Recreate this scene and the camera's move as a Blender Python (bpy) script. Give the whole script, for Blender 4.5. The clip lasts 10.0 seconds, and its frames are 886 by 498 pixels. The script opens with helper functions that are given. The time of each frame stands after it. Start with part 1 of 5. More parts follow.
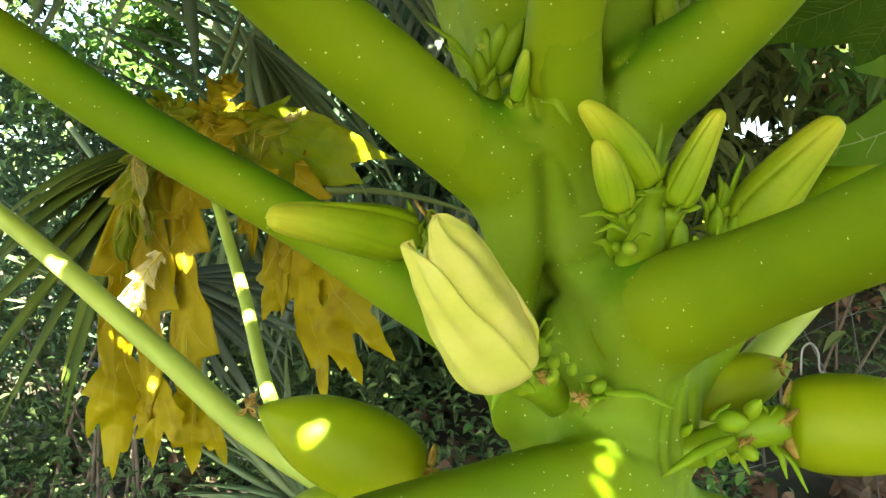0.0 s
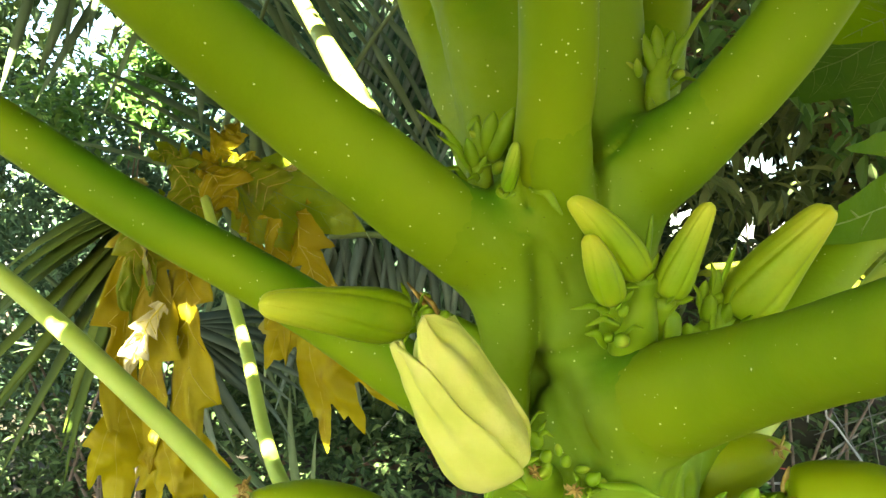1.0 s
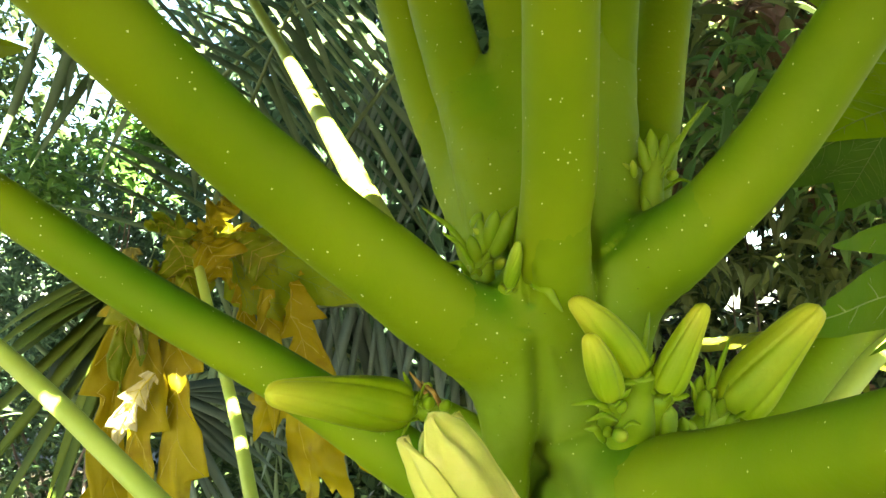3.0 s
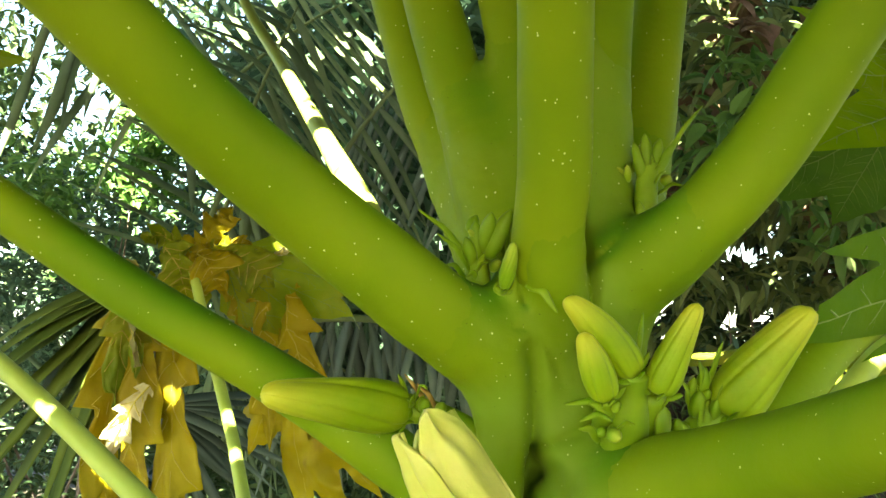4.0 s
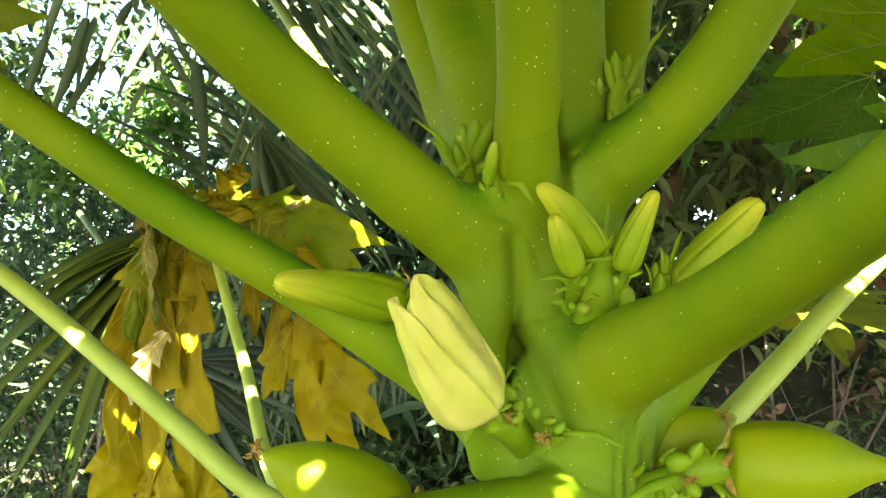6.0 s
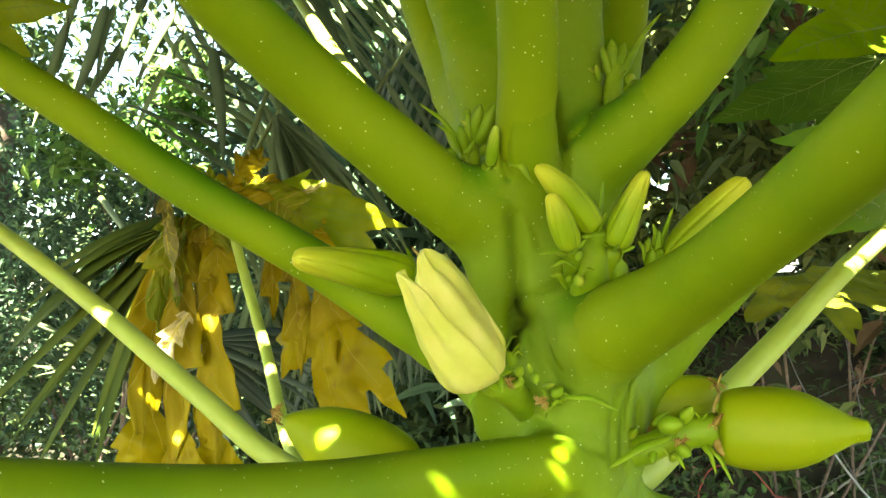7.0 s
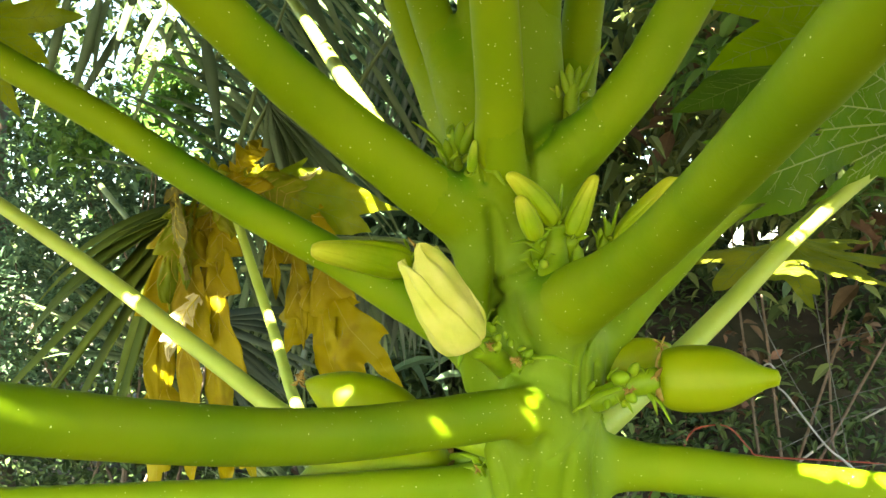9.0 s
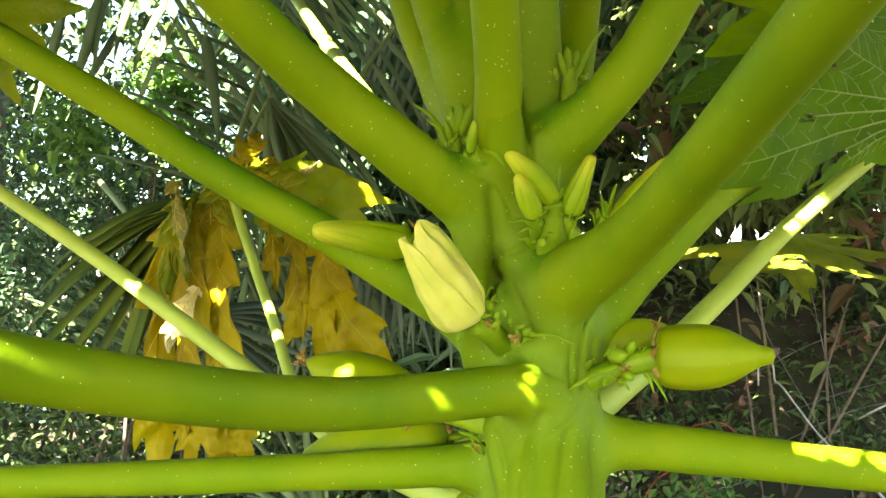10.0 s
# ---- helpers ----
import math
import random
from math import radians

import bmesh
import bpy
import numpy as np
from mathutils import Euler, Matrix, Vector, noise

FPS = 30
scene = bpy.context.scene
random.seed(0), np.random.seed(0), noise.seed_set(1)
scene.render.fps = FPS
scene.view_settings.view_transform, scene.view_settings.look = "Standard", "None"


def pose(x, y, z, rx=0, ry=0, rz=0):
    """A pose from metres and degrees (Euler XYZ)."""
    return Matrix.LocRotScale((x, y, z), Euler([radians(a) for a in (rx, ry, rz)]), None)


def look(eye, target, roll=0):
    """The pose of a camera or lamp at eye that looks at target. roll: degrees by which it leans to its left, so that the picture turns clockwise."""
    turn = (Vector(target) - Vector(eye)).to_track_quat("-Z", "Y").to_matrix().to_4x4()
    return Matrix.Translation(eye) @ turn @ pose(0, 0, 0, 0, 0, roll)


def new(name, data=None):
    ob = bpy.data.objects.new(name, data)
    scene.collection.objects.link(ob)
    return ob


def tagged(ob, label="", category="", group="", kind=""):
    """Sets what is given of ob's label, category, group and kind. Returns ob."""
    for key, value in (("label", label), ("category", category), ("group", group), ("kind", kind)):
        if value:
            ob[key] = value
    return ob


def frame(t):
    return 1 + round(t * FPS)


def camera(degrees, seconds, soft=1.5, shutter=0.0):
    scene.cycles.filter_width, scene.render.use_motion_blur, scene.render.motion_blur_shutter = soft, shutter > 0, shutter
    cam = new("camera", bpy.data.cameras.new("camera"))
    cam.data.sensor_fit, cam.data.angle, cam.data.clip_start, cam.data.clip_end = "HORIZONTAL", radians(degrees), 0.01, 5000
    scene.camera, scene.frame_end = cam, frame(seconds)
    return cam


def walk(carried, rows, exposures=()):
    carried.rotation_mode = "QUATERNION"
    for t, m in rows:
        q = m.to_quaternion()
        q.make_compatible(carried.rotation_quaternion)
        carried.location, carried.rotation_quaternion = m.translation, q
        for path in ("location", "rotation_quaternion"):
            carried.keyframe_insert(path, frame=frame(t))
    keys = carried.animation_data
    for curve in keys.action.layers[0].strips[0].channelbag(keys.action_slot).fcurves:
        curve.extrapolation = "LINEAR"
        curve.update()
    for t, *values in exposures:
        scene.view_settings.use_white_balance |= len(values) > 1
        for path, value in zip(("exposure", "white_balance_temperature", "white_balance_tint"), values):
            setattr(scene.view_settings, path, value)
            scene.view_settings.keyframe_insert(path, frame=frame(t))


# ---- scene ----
cam = camera(53.5, 10.0)
PATH = [
    (0, (-0.00068, 0.01181, 0.80574), (0.0054, 2.0112, 0.7559), -0.30),
    (0.5, (-0.00333, 0.01099, 0.81768), (0.0106, 2.0109, 0.8125), -0.60),
    (1, (0.00347, 0.01228, 0.82135), (-0.0044, 2.0121, 0.8465), -0.60),
    (1.5, (0.00376, 0.01186, 0.82046), (-0.0026, 2.0115, 0.8600), -0.60),
    (2, (0.00316, 0.01075, 0.81986), (0.0031, 2.0101, 0.8706), -0.50),
    (2.5, (0.00041, 0.00429, 0.82625), (-0.0022, 2.0021, 0.9187), -0.40),
    (2.7, (-0.00033, 0.00358, 0.82951), (0.0092, 1.9995, 0.9574), -0.30),
    (3.8, (-0.00285, 0.00237, 0.82750), (0.0285, 1.9906, 1.0419), 0.40),
    (4, (-0.00116, 0.00172, 0.82445), (0.0290, 1.9901, 1.0372), 0.30),
    (4.5, (0.00284, -0.00110, 0.81067), (0.0295, 1.9888, 1.0092), 0.50),
    (5, (0.00527, -0.00601, 0.80214), (0.0270, 1.9845, 0.9960), 0.30),
    (5.5, (0.00361, -0.01594, 0.80010), (0.0231, 1.9764, 0.9734), 0.30),
    (6.8, (0.00869, -0.04669, 0.79169), (-0.0180, 1.9487, 0.9248), -0.40),
    (7, (0.00888, -0.04999, 0.79262), (-0.0245, 1.9460, 0.9145), -0.20),
    (7.5, (0.00679, -0.08864, 0.80159), (-0.0194, 1.9092, 0.8906), -0.60),
    (8, (0.00475, -0.10980, 0.79754), (-0.0052, 1.8886, 0.8770), -1.30),
    (8.5, (0.00685, -0.12072, 0.79882), (-0.0066, 1.8781, 0.8669), -1.50),
    (9, (0.00914, -0.12177, 0.79566), (0.0001, 1.8772, 0.8586), -1.60),
    (9.5, (0.00719, -0.12562, 0.79240), (0.0033, 1.8733, 0.8592), -1.50),
    (10, (0.00837, -0.12709, 0.78605), (0.0032, 1.8718, 0.8515), -1.50),
]
walk(cam, [(t, look(eye, target, roll)) for t, eye, target, roll in PATH], [(0, 4.42, 7000, 0), (1, 4.50, 7000, 0), (5.5, 4.50, 7050, 0), (7, 4.50, 7350, 0), (10, 4.52, 7500, 0)])

# ---- light ----
SUN = Vector((-0.20, -0.75, 0.63)).normalized()
world = bpy.data.worlds.new("sky")
scene.world = world
world.use_nodes = True
wn = world.node_tree.nodes
sky = wn.new("ShaderNodeTexSky")
sky.sky_type, sky.sun_disc = "NISHITA", False
sky.sun_elevation = math.asin(SUN.z)
sky.sun_rotation = math.atan2(SUN.x, SUN.y)
world.node_tree.links.new(sky.outputs[0], wn["Background"].inputs[0])
wn["Background"].inputs[1].default_value = 0.05
sun = new("sun", bpy.data.lights.new("sun", "SUN"))
sun.data.energy, sun.data.angle, sun.data.color = 5.0, radians(0.5), (1.0, 0.95, 0.86)
sun.matrix_world = look(SUN * 20, (0, 0, 0))


# ---- materials ----
def material(name, colours, scale=60, rough=0.5, bump=0.1, bump_scale=300, translucent=0.0, through_colour=None,
             subsurface=0.0, specks=0.0, speck_colour=(0.55, 0.62, 0.26), per_object=0.0, per_island=0.0, blotch=None, metallic=0.0, coat=0.0, gloss=0.3, dark_specks=0.0, pale=None, mixes=()):
    m = bpy.data.materials.new(name)
    m.use_nodes = True
    t, nodes, links = m.node_tree, m.node_tree.nodes, m.node_tree.links
    bsdf = nodes["Principled BSDF"]
    co = nodes.new("ShaderNodeTexCoord")
    noise_a = nodes.new("ShaderNodeTexNoise")
    noise_a.inputs["Scale"].default_value, noise_a.inputs["Detail"].default_value = scale, 6
    links.new(co.outputs["Object"], noise_a.inputs["Vector"])
    ramp = nodes.new("ShaderNodeValToRGB")
    n = len(colours)
    while len(ramp.color_ramp.elements) < n:
        ramp.color_ramp.elements.new(0.5)
    for i, c in enumerate(colours):
        ramp.color_ramp.elements[i].position = 0.3 + 0.4 * i / max(1, n - 1)
        ramp.color_ramp.elements[i].color = (*c, 1)
    links.new(noise_a.outputs["Fac"], ramp.inputs[0])
    colour = ramp.outputs[0]
    # pigment along or round a part, upper also light from above: (attribute, colour, from, to)
    for source, tone, low, high in mixes:
        at = nodes.new("ShaderNodeAttribute")
        at.attribute_name = source
        ra = nodes.new("ShaderNodeMapRange")
        ra.interpolation_type = "SMOOTHSTEP"
        ra.inputs[1].default_value, ra.inputs[2].default_value = low, high
        links.new(at.outputs["Fac"], ra.inputs[0])
        ma = nodes.new("ShaderNodeMix")
        ma.data_type = "RGBA"
        links.new(ra.outputs[0], ma.inputs[0])
        links.new(colour, ma.inputs[6])
        ma.inputs[7].default_value = (*tone, 1)
        colour = ma.outputs[2]
    for blotch in (b for b in (blotch, pale) if b):
        nb = nodes.new("ShaderNodeTexNoise")
        nb.inputs["Scale"].default_value, nb.inputs["Detail"].default_value = blotch[1], 4
        links.new(co.outputs["Object"], nb.inputs["Vector"])
        rb = nodes.new("ShaderNodeMapRange")
        rb.inputs[1].default_value, rb.inputs[2].default_value = blotch[2] - 0.06, blotch[2] + 0.22
        links.new(nb.outputs["Fac"], rb.inputs[0])
        mb = nodes.new("ShaderNodeMix")
        mb.data_type = "RGBA"
        links.new(rb.outputs[0], mb.inputs[0])
        links.new(colour, mb.inputs[6])
        mb.inputs[7].default_value = (*blotch[0], 1)
        colour = mb.outputs[2]
    if per_object or per_island:
        if per_object:
            src, amount = nodes.new("ShaderNodeObjectInfo").outputs["Random"], per_object
        else:
            src, amount = nodes.new("ShaderNodeNewGeometry").outputs["Random Per Island"], per_island
        mr = nodes.new("ShaderNodeMapRange")
        mr.inputs[3].default_value, mr.inputs[4].default_value = 1 - amount, 1 + amount
        links.new(src, mr.inputs[0])
        hs = nodes.new("ShaderNodeHueSaturation")
        links.new(mr.outputs[0], hs.inputs["Value"])
        mr2 = nodes.new("ShaderNodeMapRange")
        mr2.inputs[3].default_value, mr2.inputs[4].default_value = 0.5 + 0.05 * amount, 0.5 - 0.05 * amount
        links.new(src, mr2.inputs[0])
        links.new(mr2.outputs[0], hs.inputs["Hue"])
        links.new(colour, hs.inputs["Color"])
        colour = hs.outputs[0]
    for specks, speck_colour, grain in [(a, c, g) for a, c, g in ((specks, speck_colour, 360), (dark_specks, (0.06, 0.06, 0.01), 430)) if a]:
        vo = nodes.new("ShaderNodeTexVoronoi")
        vo.inputs["Scale"].default_value = grain
        links.new(co.outputs["Object"], vo.inputs["Vector"])
        sep = nodes.new("ShaderNodeSeparateColor")
        links.new(vo.outputs["Color"], sep.inputs[0])
        lim = nodes.new("ShaderNodeMath")
        lim.operation = "MULTIPLY"
        links.new(sep.outputs[0], lim.inputs[0])
        lim.inputs[1].default_value = specks
        lt = nodes.new("ShaderNodeMath")
        lt.operation = "LESS_THAN"
        links.new(vo.outputs["Distance"], lt.inputs[0])
        links.new(lim.outputs[0], lt.inputs[1])
        ms = nodes.new("ShaderNodeMix")
        ms.data_type = "RGBA"
        links.new(lt.outputs[0], ms.inputs[0])
        links.new(colour, ms.inputs[6])
        ms.inputs[7].default_value = (*speck_colour, 1)
        colour = ms.outputs[2]
    links.new(colour, bsdf.inputs["Base Color"])
    bsdf.inputs["Roughness"].default_value = rough
    bsdf.inputs["Metallic"].default_value = metallic
    bsdf.inputs["Coat Weight"].default_value = coat
    bsdf.inputs["Specular IOR Level"].default_value = gloss
    bsdf.inputs["Coat Roughness"].default_value = 0.3
    if subsurface:
        bsdf.inputs["Subsurface Weight"].default_value = subsurface
        bsdf.inputs["Subsurface Radius"].default_value = (0.6, 1.0, 0.15)
        bsdf.inputs["Subsurface Scale"].default_value = 0.006
    if bump:
        nz = nodes.new("ShaderNodeTexNoise")
        nz.inputs["Scale"].default_value, nz.inputs["Detail"].default_value = bump_scale, 5
        links.new(co.outputs["Object"], nz.inputs["Vector"])
        bp = nodes.new("ShaderNodeBump")
        bp.inputs["Strength"].default_value, bp.inputs["Distance"].default_value = bump, 0.002
        links.new(nz.outputs["Fac"], bp.inputs["Height"])
        links.new(bp.outputs[0], bsdf.inputs["Normal"])
    if translucent:
        tr = nodes.new("ShaderNodeBsdfTranslucent")
        if through_colour:
            tint = nodes.new("ShaderNodeMix")
            tint.data_type, tint.blend_type = "RGBA", "MULTIPLY"
            tint.inputs[0].default_value = 1
            links.new(colour, tint.inputs[6])
            tint.inputs[7].default_value = (*through_colour, 1)
            links.new(tint.outputs[2], tr.inputs[0])
        else:
            links.new(colour, tr.inputs[0])
        mx = nodes.new("ShaderNodeMixShader")
        mx.inputs[0].default_value = translucent
        links.new(bsdf.outputs[0], mx.inputs[1])
        links.new(tr.outputs[0], mx.inputs[2])
        links.new(mx.outputs[0], nodes["Material Output"].inputs[0])
    return m


# upper greens the top sides of STALK and STEM: part pigment, part painted skylight
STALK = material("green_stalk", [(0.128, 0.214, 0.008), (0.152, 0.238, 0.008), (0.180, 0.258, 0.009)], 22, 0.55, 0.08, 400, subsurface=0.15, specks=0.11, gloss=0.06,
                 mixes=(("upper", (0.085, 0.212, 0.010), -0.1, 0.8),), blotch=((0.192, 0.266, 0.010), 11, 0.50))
STALK_PALE = material("pale_stalk", [(0.32, 0.415, 0.06), (0.40, 0.49, 0.09)], 30, 0.5, 0.05, 500, subsurface=0.1, specks=0.08, gloss=0.2)
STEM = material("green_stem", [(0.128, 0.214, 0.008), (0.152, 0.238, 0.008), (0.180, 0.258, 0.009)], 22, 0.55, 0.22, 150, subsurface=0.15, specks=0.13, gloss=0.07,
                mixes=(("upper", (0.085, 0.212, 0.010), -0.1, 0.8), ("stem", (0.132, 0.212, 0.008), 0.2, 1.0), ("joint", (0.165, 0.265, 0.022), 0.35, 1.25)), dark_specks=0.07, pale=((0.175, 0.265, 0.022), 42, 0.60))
CREAM = material("cream_petal", [(0.48, 0.53, 0.08), (0.59, 0.61, 0.13), (0.68, 0.67, 0.20)], 55, 0.5, 0.2, 400, subsurface=0.2, translucent=0.1, gloss=0.2)
BUD = material("bud_petal", [(0.15, 0.28, 0.010), (0.19, 0.315, 0.012), (0.24, 0.35, 0.02)], 60, 0.5, 0.08, 400, subsurface=0.2, gloss=0.2, mixes=(("along", (0.34, 0.42, 0.04), 0.3, 1.1),))
BUD_TIP = material("bud_tip_petal", [(0.190, 0.305, 0.008), (0.230, 0.335, 0.012), (0.295, 0.375, 0.018)], 60, 0.5, 0.08, 400, subsurface=0.2, gloss=0.15, mixes=(("along", (0.46, 0.475, 0.040), 0.40, 1.10),))
SEPAL = material("green_sepal", [(0.145, 0.255, 0.009), (0.215, 0.325, 0.014)], 120, 0.5, 0.05, 400, subsurface=0.15, gloss=0.2)
FRUIT = material("green_fruit_skin", [(0.185, 0.265, 0.006), (0.22, 0.285, 0.007), (0.25, 0.30, 0.010)], 40, 0.5, 0.03, 500, subsurface=0.2, specks=0.05, gloss=0.15)
DRY = material("dried_flower", [(0.16, 0.09, 0.02), (0.34, 0.22, 0.05), (0.45, 0.34, 0.12)], 200, 0.8, 0.4, 600)
LEAF = material("papaya_leaf", [(0.060, 0.130, 0.02), (0.075, 0.155, 0.022), (0.095, 0.175, 0.025)], 30, 0.5, 0.3, 160, translucent=0.3, through_colour=(1.6, 1.7, 0.6), gloss=0.1)
LEAF_MID = material("mid_green_leaf", [(0.060, 0.135, 0.006), (0.078, 0.160, 0.007), (0.100, 0.182, 0.008)], 30, 0.6, 0.35, 160, translucent=0.4, through_colour=(1.3, 1.4, 0.3), gloss=0.05)
# papaya leaf green raised to stand in for light through the blade
LEAF_LIT = material("lit_papaya_leaf", [(0.12, 0.205, 0.008), (0.15, 0.235, 0.010), (0.18, 0.26, 0.012)], 30, 0.55, 0.35, 160, translucent=0.5, through_colour=(1.7, 1.8, 0.4), gloss=0.08)
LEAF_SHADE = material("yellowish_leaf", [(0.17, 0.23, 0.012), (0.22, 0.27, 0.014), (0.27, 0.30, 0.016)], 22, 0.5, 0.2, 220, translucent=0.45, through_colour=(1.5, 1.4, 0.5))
LEAF_LIGHT = material("light_leaf", [(0.16, 0.22, 0.02), (0.26, 0.30, 0.03), (0.34, 0.34, 0.03)], 22, 0.45, 0.2, 220, translucent=0.5, through_colour=(1.5, 1.5, 0.5))
VEIN = material("leaf_vein", [(0.15, 0.23, 0.03), (0.21, 0.29, 0.05)], 60, 0.5, 0.0)
VEIN_YELLOW = material("yellow_vein", [(0.45, 0.36, 0.03), (0.52, 0.42, 0.05)], 60, 0.5, 0.0)
YELLOW = material("yellow_leaf", [(0.30, 0.225, 0.004), (0.385, 0.305, 0.005), (0.45, 0.375, 0.008)], 14, 0.6, 0.3, 160, translucent=0.4,
                  blotch=((0.20, 0.11, 0.01), 26, 0.64))
YELLOW_GREEN = material("yellow_green_leaf", [(0.17, 0.25, 0.010), (0.25, 0.31, 0.010), (0.36, 0.37, 0.012)], 14, 0.5, 0.3, 160, translucent=0.5,
                        blotch=((0.25, 0.14, 0.02), 30, 0.64))
PALM = material("palm_leaflet", [(0.19, 0.265, 0.125), (0.235, 0.31, 0.15), (0.28, 0.35, 0.18)], 10, 0.45, 0.1, 200, translucent=0.5, per_object=0.35, gloss=0.2)
PALM_BLUE = material("blue_leaflet", [(0.12, 0.17, 0.12), (0.17, 0.225, 0.16), (0.23, 0.29, 0.21)], 10, 0.4, 0.1, 200, translucent=0.4, per_object=0.35, gloss=0.3)
PALM_OLIVE = material("olive_leaflet", [(0.085, 0.130, 0.016), (0.135, 0.180, 0.026)], 10, 0.5, 0.1, 200, translucent=0.3, per_object=0.4, gloss=0.1)
RACHIS = material("palm_rachis", [(0.12, 0.16, 0.05), (0.17, 0.21, 0.07)], 20, 0.5, 0.2, 150)
BUSH = material("bush_leaf", [(0.08, 0.145, 0.085), (0.115, 0.195, 0.105)], 8, 0.55, 0.0, translucent=0.25, per_island=0.5, gloss=0.12)
BUSH_LIGHT = material("light_bush_leaf", [(0.11, 0.22, 0.05), (0.15, 0.28, 0.06)], 8, 0.45, 0.0, translucent=0.4, per_island=0.4)
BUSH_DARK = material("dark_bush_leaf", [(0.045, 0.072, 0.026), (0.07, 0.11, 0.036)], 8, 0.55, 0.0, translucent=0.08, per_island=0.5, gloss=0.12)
THICKET = material("thicket_leaf", [(0.10, 0.14, 0.045), (0.155, 0.195, 0.06)], 8, 0.5, 0.0, translucent=0.3, per_island=0.5)
BROWN = material("brown_dead_leaf", [(0.11, 0.065, 0.035), (0.18, 0.11, 0.065)], 30, 0.8, 0.3, 100, translucent=0.15, per_island=0.4)
TWIG = material("twig_bark", [(0.09, 0.065, 0.045), (0.16, 0.12, 0.09)], 40, 0.85, 0.4, 120)
GREY_WOOD = material("grey_dead_wood", [(0.25, 0.23, 0.20), (0.40, 0.38, 0.34)], 40, 0.85, 0.4, 120)
# pale dry strip, and the scrap that paints a sun patch white
PALE_DRY_SUNLIT = material("pale_dry_sunlit_leaf", [(0.50, 0.42, 0.18), (0.65, 0.58, 0.32)], 40, 0.7, 0.3, 200, translucent=0.2)
PALE_DRY_GREEN = material("withered_green_leaf", [(0.17, 0.16, 0.03), (0.26, 0.24, 0.06), (0.20, 0.13, 0.04)], 40, 0.7, 0.4, 180, translucent=0.25)
SOIL = material("soil", [(0.020, 0.017, 0.011), (0.038, 0.030, 0.020), (0.062, 0.047, 0.030)], 9, 0.95, 0.8, 30, blotch=((0.045, 0.05, 0.022), 1.2, 0.55))
HOSE = material("red_cord", [(0.18, 0.035, 0.02), (0.26, 0.05, 0.03)], 30, 0.5, 0.1, 200)
WIRE_DULL = material("dull_wire", [(0.07, 0.07, 0.065), (0.12, 0.12, 0.11)], 40, 0.7, 0.1, 200)
WIRE = material("grey_wire", [(0.22, 0.22, 0.21), (0.34, 0.34, 0.33)], 40, 0.45, 0.1, 200, metallic=0.6)


# ---- mesh helpers ----
def link(name, bm, mat, parent=None, label="", smooth=True):
    me = bpy.data.meshes.new(name)
    bmesh.ops.recalc_face_normals(bm, faces=bm.faces)
    bm.to_mesh(me)
    bm.free()
    me.materials.append(mat)
    if smooth:
        me.polygons.foreach_set("use_smooth", [True] * len(me.polygons))
    ob = new(name, me)
    if parent:
        ob.parent = parent
        if parent.data is None:
            ob.matrix_parent_inverse = Matrix.Translation(-parent.location)
    if label:
        ob["label"] = label
    return ob


def part(name, bm, mat, parent, label=""):
    return link(name, bm, mat, parent, label)


def spline(pts, steps):
    """Catmull-Rom through rows of any width."""
    a = np.array(pts, float)
    a = np.vstack([2 * a[0] - a[1], a, 2 * a[-1] - a[-2]])
    out = []
    for i in range(1, len(a) - 2):
        p0, p1, p2, p3 = a[i - 1], a[i], a[i + 1], a[i + 2]
        for k in range(steps):
            u = k / steps
            out.append(0.5 * (2 * p1 + (p2 - p0) * u + (2 * p0 - 5 * p1 + 4 * p2 - p3) * u * u + (3 * p1 - p0 - 3 * p2 + p3) * u ** 3))
    out.append(a[-2])
    return np.array(out)


def tube(bm, rows, segs=16, steps=6, lump=0.0, seed=0.0, flat=1.0, tinted=0.0):
    """A tapered round stalk along (x, y, z, radius) rows."""
    c = spline(rows, steps)
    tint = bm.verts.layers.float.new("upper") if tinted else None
    side, rings = None, []
    for i, row in enumerate(c):
        p = Vector(row[:3])
        d = Vector(c[min(i + 1, len(c) - 1)][:3] - c[max(i - 1, 0)][:3]).normalized()
        if side is None:
            side = d.orthogonal().normalized()
        side = (side - d * side.dot(d)).normalized()
        up = d.cross(side)
        ring = []
        for k in range(segs):
            th = 2 * math.pi * k / segs
            o = side * math.cos(th) + up * math.sin(th) * flat
            q = p + o * row[3]
            if lump:
                q += o * row[3] * lump * noise.noise(q * 55 + Vector((seed, 0, 0)))
            v = bm.verts.new(q)
            # how far the skin faces up, for the painted top colour
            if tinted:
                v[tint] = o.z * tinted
            ring.append(v)
        rings.append(ring)
    for a, b in zip(rings, rings[1:]):
        for k in range(segs):
            bm.faces.new((a[k], a[(k + 1) % segs], b[(k + 1) % segs], b[k]))
    bm.faces.new(rings[0][::-1])
    bm.faces.new(rings[-1])


def basis(origin, along, up=(0, 0, 1)):
    """A frame at origin whose y runs along, and whose z leans to up."""
    y = Vector(along).normalized()
    x = y.cross(Vector(up))
    x = x.normalized() if x.length > 1e-4 else y.orthogonal().normalized()
    z = x.cross(y)
    m = Matrix((x, y, z)).transposed().to_4x4()
    m.translation = origin
    return m


